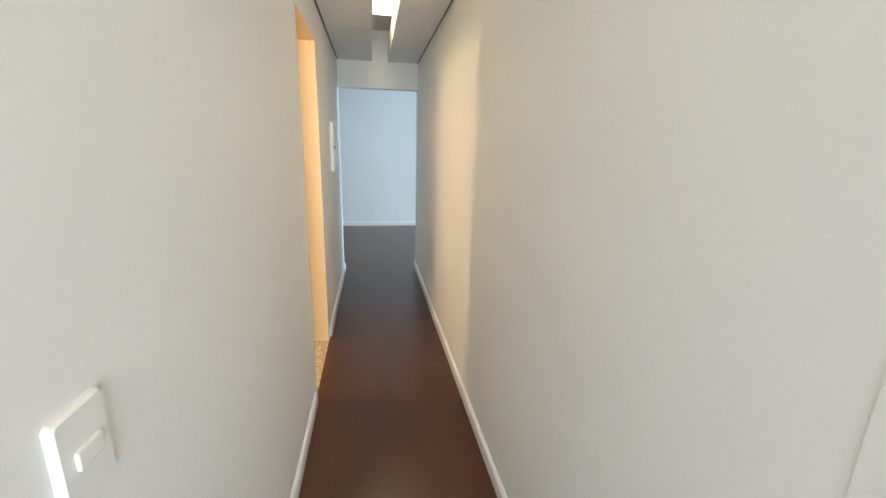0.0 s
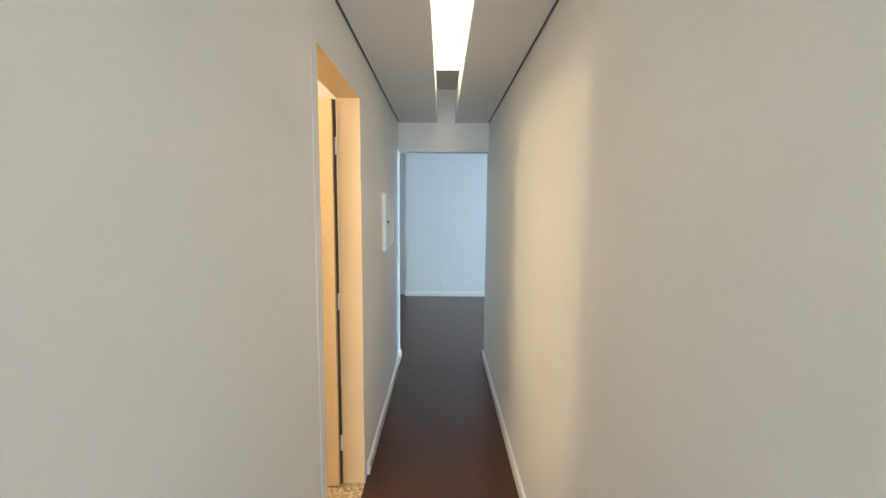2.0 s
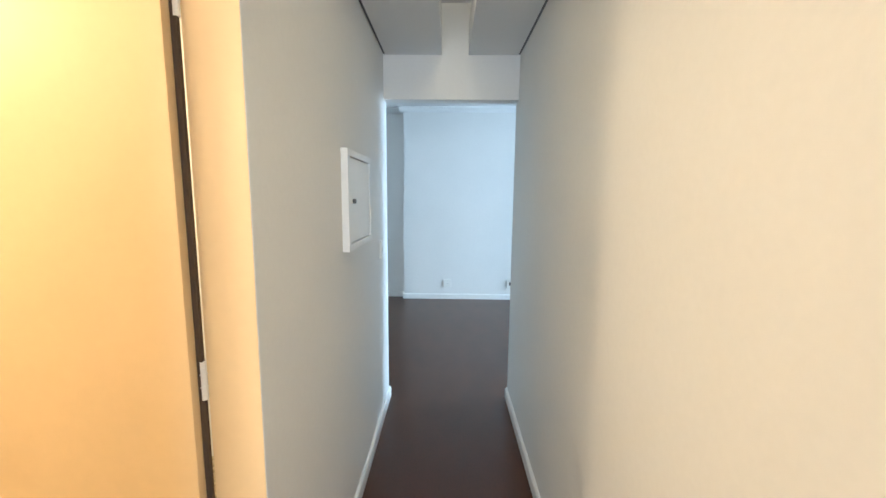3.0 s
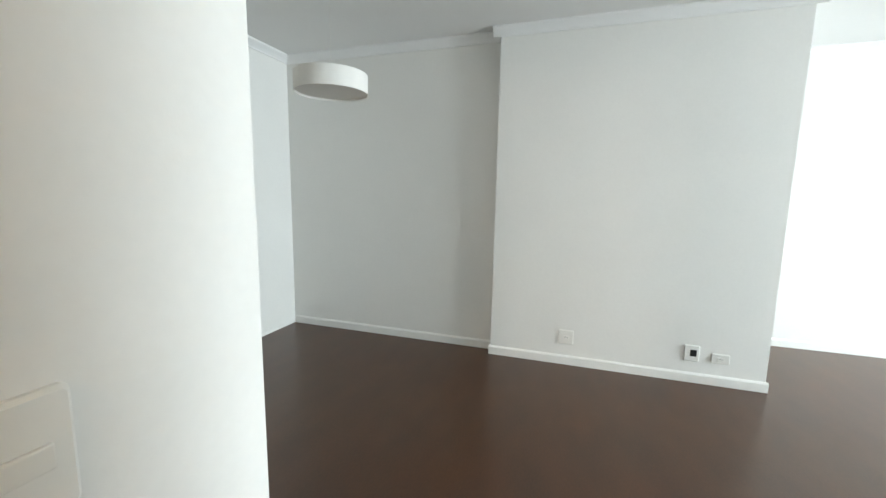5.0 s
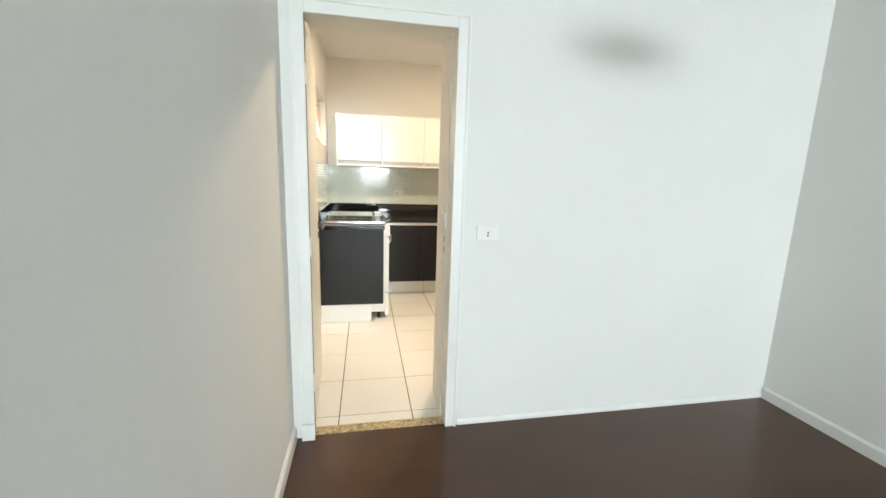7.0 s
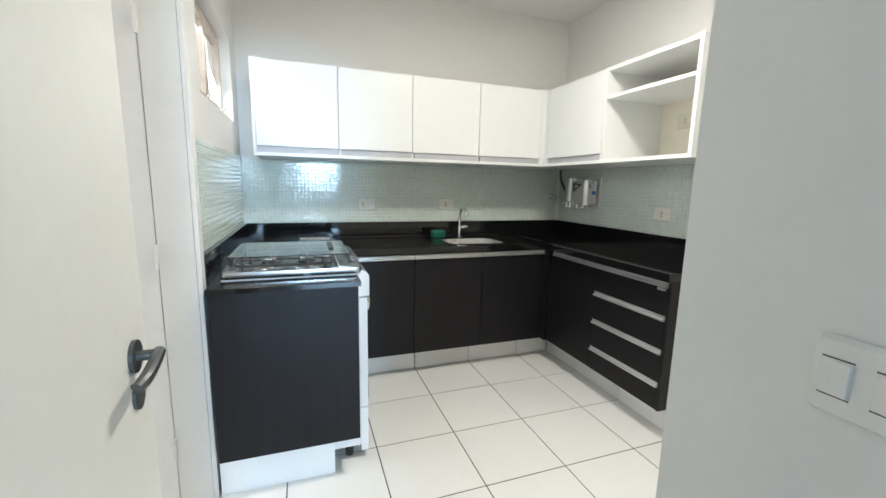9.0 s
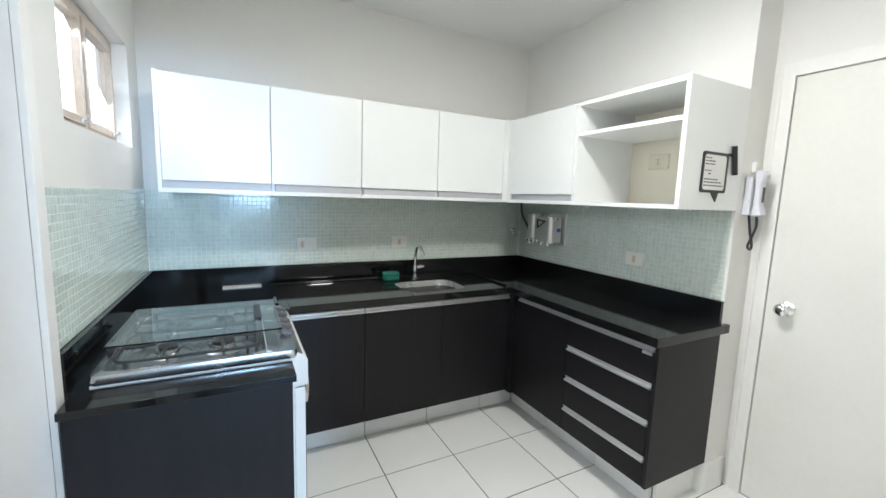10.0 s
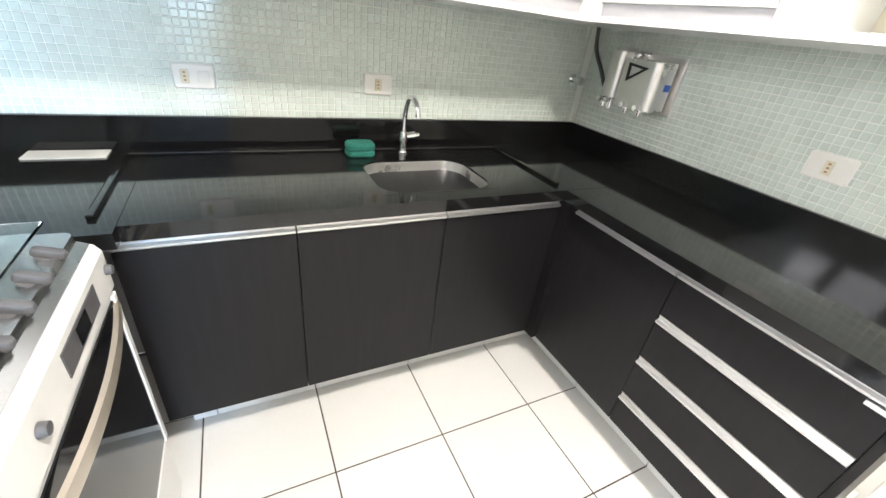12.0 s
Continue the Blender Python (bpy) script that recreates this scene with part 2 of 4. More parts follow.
structure("wall_hall_left", boxes((-5.2, YL, 0, -2.52, 0.208, H), (-2.52, YL, 2.12, -1.78, 0.208, H), (-1.78, YL, 0, XW, 0.208, H)), PAINT, "long white painted corridor wall with a doorway", "wall")
structure("wall_hall_right", boxes((-5.2, -0.898, 0, XW, YR, H)), PAINT, "long plain white painted corridor wall", "wall")
structure("beam", boxes((0.0, YR, 2.075, XW, YL, H)), PAINT, "white painted beam over the corridor end", "beam")
structure("wall_living_west", boxes((-0.015, 0.208, 0, XW, YD, H), (-0.015, -7.4, 0, XW, -0.898, H)), PAINT, "plain white painted living room wall", "wall")
structure("wall_living_north", boxes((-0.08, YD, 0, 0.182, 2.438, H), (-0.08, 2.438, 0, 0.150, 2.60, H), (0.150, 2.438, 2.055, 0.182, 2.60, H), (0.182, YD, 2.055, 0.915, 2.52, H), (0.915, YD, 0, 3.2, 2.755, H), (0.888, 2.50, 0, 0.915, 2.755, H), (0.20, 2.52, 2.055, 0.888, 2.70, H)), PAINT, "white painted wall with the kitchen doorway", "wall")
structure("wall_living_east", boxes((3.022, 0.285, 0, 3.2, YD, H), (4.05, -7.4, 0, 4.2, -1.70, H)), PAINT, "white painted far living room wall", "wall")
structure("wall_column", boxes((XF, -1.70, 0, 4.2, 0.285, H)), PAINT, "broad white painted projecting wall pier", "wall")
structure("wall_living_south", boxes((-0.015, -7.55, 0, 0.3, -7.4, H), (2.5, -7.55, 0, 4.2, -7.4, H), (0.3, -7.55, 0, 2.5, -7.4, 1.0), (0.3, -7.55, 2.35, 2.5, -7.4, H)), PAINT, "white painted wall with a wide window", "wall")
structure("wall_bathroom", boxes((-3.0, 0.208, 0, -2.9, 2.0, H), (-0.6, 0.208, 0, -0.5, 2.0, H), (-2.9, 1.9, 0, -0.6, 2.0, H)), PAINT, "plain painted bathroom walls", "wall")
structure("wall_bedroom", boxes((-5.2, YL, 0, -5.1, 1.4, H), (-5.2, -2.6, 0, -5.1, -0.898, H), (-8.2, 1.4, 0, -5.1, 1.5, H), (-8.2, -2.7, 0, -5.1, -2.6, H), (-8.3, -2.7, 0, -8.2, -1.6, H), (-8.3, 0.4, 0, -8.2, 1.5, H), (-8.3, -1.6, 0, -8.2, 0.4, 0.8), (-8.3, -1.6, 2.2, -8.2, 0.4, H)), PAINT, "plain painted bedroom walls", "wall")

structure("wall_kitchen_west", boxes((-0.08, 2.47, 0, XK, 3.23, H), (-0.08, 3.23, 2.07, XK, 4.08, H), (-0.08, 4.08, 0, XK, 4.34, H), (-0.08, 4.34, 0, XK, 5.20, 1.655), (-0.08, 4.34, 2.13, XK, 5.20, H), (-0.08, 5.20, 0, XK, YB, H)), PAINT, "white kitchen wall with a high window", "wall")
structure("wall_kitchen_north", boxes((-0.08, YB, 0, 2.9, 5.525, H)), PAINT, "white painted kitchen wall above the cabinets", "wall")
structure("wall_kitchen_east", boxes((XR, 3.79, 0, 2.9, YB, H), (2.76, 3.72, 0, 2.9, 3.79, H), (2.76, 2.70, 0, 2.9, 2.88, H), (2.76, 2.88, 2.08, 2.9, 3.72, H)), PAINT, "white painted kitchen wall beside the entrance door", "wall")
structure("wall_service", boxes((-1.7, 2.3, 0, -1.6, 3.2, H), (-1.7, 4.05, 0, -1.6, 4.3, H), (-1.7, 3.2, 0, -1.6, 4.05, 0.9), (-1.7, 3.2, 2.35, -1.6, 4.05, H), (-1.6, 4.15, 0, -0.08, 4.3, H), (-1.6, 2.3, 0, -0.08, 2.45, H)), PAINT, "plain painted service area walls", "wall")
structure("service_floor", boxes((-1.6, 2.45, -0.1, XK - 0.002, 4.15, 0)), TILE, "pale service area floor", "floor")


def baseboard_run(name, p0, p1, out, label="white painted wooden skirting board", h=0.075, d=0.015):
    (x0, y0), (x1, y1), (ox, oy) = p0, p1, out
    a, b = Vector((x0, y0, 0)), Vector((x1, y1, 0))
    o = Vector((ox, oy, 0))
    prof = [(0, 0.001), (d, 0.001), (d, h - 0.012), (d * 0.55, h - 0.003), (d * 0.3, h), (0, h)]
    bm = bmesh.new()
    loft(bm, [[q + o * u + Vector((0, 0, w)) for u, w in prof] for q in (a, b)], True, True)
    return structure(name, bm, TRIM, label, "skirting board")


for k, (a, b, o) in enumerate([((-5.1, YL), (-2.575, YL), (0, -1)), ((-1.725, YL), (XW + 0.015, YL), (0, -1)), ((-5.1, YR), (XW + 0.015, YR), (0, 1)),
                               ((XW, YL), (XW, 2.38), (1, 0)), ((XW, -7.4), (XW, YR), (1, 0)), ((0.965, YD), (3.022, YD), (0, -1)),
                               ((3.022, 0.285), (3.022, YD - 0.015), (-1, 0)), ((XF, -1.715), (XF, 0.3), (-1, 0)), ((XF, 0.285), (3.022, 0.285), (0, 1)), ((XF, -1.70), (4.05, -1.70), (0, -1)), ((4.05, -7.4), (4.05, -1.70), (-1, 0))]):
    if k == 5:
        baseboard_run("baseboard", a, b, o, "low white painted skirting board", 0.03, 0.010)
    else:
        baseboard_run("baseboard", a, b, o)


def crown_run(p0, p1, out):
    a, b, o = Vector((*p0, 0)), Vector((*p1, 0)), Vector((*out, 0))
    prof = [(0, H - 0.07), (0.012, H - 0.07), (0.016, H - 0.058), (0.03, H - 0.04), (0.05, H - 0.022), (0.058, H - 0.014), (0.058, H), (0, H)]
    bm = bmesh.new()
    loft(bm, [[q + o * u + Vector((0, 0, w)) for u, w in prof] for q in (a, b)], True, True)
    structure("crown_moulding", bm, CEIL, "white plaster crown moulding", "moulding")


for a, b, o in [((XW, YD), (3.022, YD), (0, -1)), ((3.022, 0.285), (3.022, YD), (-1, 0)), ((XF, -1.758), (XF, 0.343), (-1, 0)), ((XF - 0.0, 0.285), (3.022, 0.285), (0, 1)),
                ((XF, -1.70), (4.05, -1.70), (0, -1)), ((4.05, -7.4), (4.05, -1.70), (-1, 0)), ((XW, -7.4), (XW, YD), (1, 0))]:
    crown_run(a, b, o)

# dropped corridor ceiling with a light slot
CH, S0, S1 = 2.345, -0.452, -0.283
structure("hall_ceiling", boxes((-5.1, YR + 0.014, CH, -0.001, S0, CH + 0.014), (-5.1, S1, CH, -0.001, YL - 0.014, CH + 0.014),
                                (-5.1, S0 - 0.012, CH + 0.014, -0.001, S0, 2.53), (-5.1, S1, CH + 0.014, -0.001, S1 + 0.012, 2.53)), CEIL, "dropped white plasterboard corridor ceiling with a long slot", "ceiling")
# dark strips fill both edge gaps; their shade is in the colour
structure("shadow_gap", boxes((-5.1, YR + 0.001, CH + 0.004, -0.001, YR + 0.013, CH + 0.05), (-5.1, YL - 0.013, CH + 0.004, -0.001, YL - 0.001, CH + 0.05)), DARKGAP, "dark strip painting in the shade of the ceiling's edge gap", "trim")
strip = thing("ceiling_light", (-2.9, -0.362, 2.60), "long warm white recessed corridor light strip", "ceiling light")
part("diffuser", boxes((-5.0, S0 + 0.004, 2.575, -0.78, S1 - 0.004, 2.60)), TUBE, strip)
part("housing", boxes((-5.0, S0 - 0.002, 2.602, -0.78, S1 + 0.002, 2.648)), ENAMEL, strip)


# ---- doors and casings ----
def casing_y(name, x0, x1, z1, yf, w, out, label, paint=None):
    """A flat casing with a stepped lip round an opening in a wall that faces along y."""
    e = thing(name, ((x0 + x1) / 2, yf, 0), label, "door frame", kind="structure")
    y0, y1 = sorted((yf, yf + out * (0.0016 if paint else 0.014)))
    lip = not paint
    l0, l1 = sorted((yf + out * 0.0142, yf + out * 0.021))
    runs = (("jamb_trim", (x0 - w, y0, 0, x0, y1, z1 + w), (x0 - w + 0.002, l0, 0, x0 - w + 0.014, l1, z1 + w - 0.002)),
            ("jamb_trim", (x1, y0, 0, x1 + w, y1, z1 + w), (x1 + w - 0.014, l0, 0, x1 + w - 0.002, l1, z1 + w - 0.002)),
            ("head_trim", (x0 + 0.001, y0, z1, x1 - 0.001, y1, z1 + w), (x0 - w + 0.015, l0, z1 + w - 0.014, x1 + w - 0.015, l1, z1 + w - 0.002)))
    for name_of, board, edge in runs:
        part(name_of, boxes(*((board, edge) if lip else (board,)), bevel=0.0007), paint or TRIM, e)
    return e


def hinge(parent, x, y, z, axis=(0, 0, 1)):
    bm = bmesh.new()
    cyl(bm, (x, y, z - 0.045), (x, y, z + 0.045), 0.007, seg=10)
    for dz in (-0.015, 0.015):
        cyl(bm, (x, y, z + dz - 0.001), (x, y, z + dz + 0.001), 0.0085, seg=10)
    part("hinge", bm, TRIM, parent, "painted steel hinge", True)


# bathroom doorway in the corridor
df = casing_y("door_frame_1", -2.50, -1.80, 2.10, YL, 0.06, -1, "cream painted frame of the bathroom doorway", PAINT)
part("lining", boxes((-2.52, YL + 0.001, 0.003, -2.50, 0.207, 2.10), (-1.80, YL + 0.001, 0.003, -1.78, 0.207, 2.10), (-2.52, YL + 0.001, 2.10, -1.78, 0.207, 2.12)), BATHDOOR, df)
d1 = thing("door_1", (-1.83, 0.22, 0), "cream painted flush bathroom door standing open", "door", kind="structure")
# dark strip added where shade falls between leaf and lining
part("hinge_gap_shade", boxes((-1.8115, 0.210, 0.01, -1.8012, 0.2222, 2.09)), GAPSHADE, d1, "dark strip for the shade in the hinge gap")
part("leaf", boxes((-1.836, 0.2225, 0.01, -1.801, 0.90, 2.09), bevel=0.002), BATHDOOR, d1)
for hz in (0.25, 1.05, 1.86):
    hinge(d1, -1.806, 0.212, hz)
bm = bmesh.new()
cyl(bm, (-1.836, 0.84, 1.03), (-1.86, 0.84, 1.03), 0.024)
cyl(bm, (-1.86, 0.84, 1.03), (-1.89, 0.84, 1.03), 0.009)
bx(bm, -1.90, 0.73, 1.02, -1.885, 0.85, 1.04, 0.004)
part("handle", bm, CHROME, d1, "chrome lever handle", True)

# closed door at the start of the corridor
df0 = casing_y("door_frame_2", -5.04, -4.46, 2.10, YR, 0.055, 1, "white painted frame of a closed corridor door", PAINT)
d0 = thing("door_2", (-4.75, YR, 0), "closed white flush corridor door", "door", kind="structure")
part("leaf", boxes((-5.037, YR - 0.03, 0.008, -4.463, YR + 0.006, 2.095), bevel=0.002), DOORPAINT, d0)

# kitchen doorway
kf = casing_y("door_frame_3", 0.208, 0.895, 2.035, YD, 0.062, -1, "white painted frame of the kitchen doorway")
part("lining", boxes((0.183, YD + 0.001, 0, 0.199, 2.437, 2.035), (0.895, YD + 0.001, 0, 0.915, 2.498, 2.035), (0.183, YD + 0.001, 2.035, 0.915, 2.498, 2.0545)), DOORPAINT, kf)
for z in (1.03, 0.97):
    part("strike_plate", boxes((0.8862, 2.519, z - 0.018, 0.8879, 2.531, z + 0.018)), STEEL, kf, "steel strike plate")
    part("strike_hole", boxes((0.8850, 2.520, z - 0.015, 0.8861, 2.530, z + 0.015)), BLACK, kf, "dark bolt hole")
part("base_block", boxes((0.146, YD - 0.03, 0.001, 0.210, YD - 0.023, 0.09), bevel=0.002), TRIM, kf)
structure("threshold", boxes((0.200, 2.412, -0.02, 0.893, 2.475, 0.004)), TERRAZZO, "narrow beige stone door threshold", "threshold")

d3 = thing("door_3", (0.215, 2.49, 0), "white painted kitchen door standing open against the wall", "door", kind="structure")
leaf = part("leaf", boxes((0.0, 0.0, 0.008, 0.035, 0.675, 2.03), bevel=0.002), DOORPAINT)
hbm = bmesh.new()
for sx in (-1, 1):
    bx_ = 0.0175 + sx * 0.0175
    cyl(hbm, (bx_, 0.61, 1.03), (bx_ + sx * 0.006, 0.61, 1.03), 0.025)
    cyl(hbm, (bx_ + sx * 0.006, 0.61, 1.03), (bx_ + sx * 0.034, 0.61, 1.03), 0.008)
    tube(hbm, smooth_line([(bx_ + sx * 0.032, 0.616, 1.031), (bx_ + sx * 0.036, 0.58, 1.032), (bx_ + sx * 0.035, 0.54, 1.025), (bx_ + sx * 0.028, 0.52, 1.018)]), 0.009)
    cyl(hbm, (bx_, 0.61, 0.968), (bx_ + sx * 0.005, 0.61, 0.968), 0.023)
handle = part("handle", hbm, NICKEL, None, "dark steel lever handle", True)
lockplate = part("lock_plate", boxes((0.006, 0.6751, 0.93, 0.029, 0.677, 1.09)), STEEL, None, "steel lock plate")
turn = pose(0.168, 2.461, 0, 0, 0, 3.0)
# shade of the gap beside the jamb, coloured onto the leaf's end
hinge_gap_shade = part("hinge_gap_shade", boxes((0.001, -0.006, 0.008, 0.034, -0.0005, 2.03)), GAPSHADE, None, "dark strip for the shade in the hinge gap")
for o in (leaf, handle, lockplate, hinge_gap_shade):
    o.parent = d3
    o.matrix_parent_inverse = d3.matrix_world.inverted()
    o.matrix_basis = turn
for hz in (0.28, 1.0, 1.80):
    hinge(d3, 0.203, 2.449, hz)

# service door frame beside the tiled wall
sf = thing("door_frame_4", (XK, 3.64, 0), "cream painted frame of the open service doorway", "door frame", kind="structure")
part("jamb_trim", boxes((XK, 4.06, 0.001, XK + 0.016, 4.115, 2.11), bevel=0.002), TRIM, sf)
part("jamb_trim", boxes((XK, 3.195, 0.001, XK + 0.016, 3.25, 2.11), bevel=0.002), TRIM, sf)
part("head_trim", boxes((XK, 3.251, 2.055, XK + 0.016, 4.059, 2.11), bevel=0.002), TRIM, sf)
part("lining", boxes((-0.079, 4.06, 0.001, XK - 0.001, 4.08, 2.05), (-0.079, 3.23, 0.001, XK - 0.001, 3.25, 2.05), (-0.079, 3.25, 2.05, XK - 0.001, 4.06, 2.07)), TRIM, sf)
d4 = thing("door_4", (-0.1, 4.07, 0), "cream painted service door swung fully open", "door", kind="structure")
part("leaf", boxes((-0.85, 4.062, 0.006, -0.0825, 4.097, 2.045), bevel=0.002), TRIM, d4)
for hz in (0.25, 1.02, 1.82):
    hinge(d4, -0.081, 4.056, hz)

# entrance door
ef = thing("door_frame_5", (2.76, 3.3, 0), "white painted entrance door frame", "door frame", kind="structure")
part("jamb_trim", boxes((2.742, 3.70, 0.001, 2.76, 3.76, 2.12), (2.736, 3.746, 0.001, 2.7418, 3.758, 2.118), bevel=0.002), TRIM, ef)
part("jamb_trim", boxes((2.742, 2.84, 0.001, 2.76, 2.90, 2.12), bevel=0.002), TRIM, ef)
part("head_trim", boxes((2.742, 2.90, 2.06, 2.76, 3.70, 2.12), bevel=0.002), TRIM, ef)
part("lining", boxes((2.761, 3.70, 0.001, 2.9, 3.72, 2.06), (2.761, 2.88, 0.001, 2.9, 2.90, 2.06), (2.761, 2.90, 2.06, 2.9, 3.70, 2.08)), DOORPAINT, ef)
d5 = thing("door_5", (2.76, 3.3, 0), "closed white enamelled entrance door with a chrome knob", "door", kind="structure")
part("leaf", boxes((2.752, 2.904, 0.012, 2.79, 3.696, 2.056), bevel=0.002), DOORPAINT, d5)
bm = bmesh.new()
KY, KZ = 3.612, 1.005
loops = []
for u, r in ((0, 0.032), (0.008, 0.032), (0.012, 0.016), (0.03, 0.014), (0.038, 0.024), (0.052, 0.029), (0.066, 0.027), (0.072, 0.018), (0.0725, 0.006)):
    loops.append([Vector((2.752 - u, KY + r * math.cos(2 * math.pi * k / 24), KZ + r * math.sin(2 * math.pi * k / 24))) for k in range(24)])
loft(bm, loops, False, True)
part("knob", bm, CHROME, d5, "round chrome knob", True)
bm = bmesh.new()
cyl(bm, (2.752, 3.31, 1.535), (2.748, 3.31, 1.535), 0.008, seg=16)
part("peephole", bm, GREY, d5, "small dark peephole", True)
bm = boxes((2.745, 3.275, 1.70, 2.7515, 3.30, 1.78), bevel=0.002)
part("number_plate", bm, PLASTIC, d5)

# ---- windows ----
def living_window():
    e = thing("window_1", (1.4, -7.47, 1.0), "wide white sliding living room window", "window", kind="structure")
    part("window_frame", boxes((0.3, -7.52, 1.0, 0.35, -7.43, 2.35), (2.45, -7.52, 1.0, 2.5, -7.43, 2.35), (0.35, -7.52, 2.30, 2.45, -7.43, 2.35), (0.35, -7.52, 1.0, 2.45, -7.43, 1.05)), TRIM, e)
    for i in range(4):
        x0 = 0.35 + i * 0.525
        y = -7.50 if i % 2 else -7.475
        p = part("pane", boxes((x0 + 0.03, y, 1.09, x0 + 0.495, y + 0.005, 2.26)), GLASS, e)
        p.visible_shadow = False
        part("sash", boxes((x0, y - 0.01, 1.05, x0 + 0.03, y + 0.015, 2.30), (x0 + 0.495, y - 0.01, 1.05, x0 + 0.525, y + 0.015, 2.30), (x0 + 0.03, y - 0.01, 1.05, x0 + 0.495, y + 0.015, 1.09), (x0 + 0.03, y - 0.01, 2.26, x0 + 0.495, y + 0.015, 2.30)), TRIM, e)


living_window()


def kitchen_window():
    e = thing("window_2", (0.0, 4.77, 1.655), "small high white steel casement window", "window", kind="structure")
    a, b, z0, z1 = 4.342, 5.198, 1.657, 2.128
    part("window_frame", boxes((-0.06, a, z0, -0.02, a + 0.03, z1), (-0.06, b - 0.03, z0, -0.02, b, z1), (-0.06, a + 0.03, z1 - 0.03, -0.02, b - 0.03, z1), (-0.06, a + 0.03, z0, -0.02, b - 0.03, z0 + 0.03), (-0.06, 4.755, z0 + 0.03, -0.02, 4.785, z1 - 0.03), bevel=0.002), SASH, e)
    for y0, y1 in ((a + 0.032, 4.753), (4.787, b - 0.032)):
        s = part("casement", boxes((-0.05, y0, z0 + 0.032, -0.012, y0 + 0.028, z1 - 0.032), (-0.05, y1 - 0.028, z0 + 0.032, -0.012, y1, z1 - 0.032), (-0.05, y0 + 0.028, z1 - 0.06, -0.012, y1 - 0.028, z1 - 0.032), (-0.05, y0 + 0.028, z0 + 0.032, -0.012, y1 - 0.028, z0 + 0.06), bevel=0.002), SASH, e)
        p = part("pane", boxes((-0.036, y0 + 0.028, z0 + 0.06, -0.032, y1 - 0.028, z1 - 0.06)), GLASS, s)
        p.visible_shadow = False
        bm = bmesh.new()
        yy = y1 - 0.06
        bx(bm, -0.012, yy - 0.02, z0 + 0.035, -0.004, yy + 0.02, z0 + 0.05, 0.002)
        tube(bm, smooth_line([(-0.004, yy, z0 + 0.045), (0.012, yy - 0.01, z0 + 0.05), (0.015, yy - 0.035, z0 + 0.058)]), 0.005, 8)
        part("latch", bm, STEEL, s, "old metal latch", True)


kitchen_window()
bd = structure("backdrop", boxes((-1.2, 4.42, 1.2, -1.15, 18, 8.0)), DAYPANE, "bright hazy daylight outside the kitchen window", "backdrop")
g = structure("ground", boxes((-300, -300, -12.2, 300, 300, -12)), FACADE, "distant ground below the apartment", "ground")


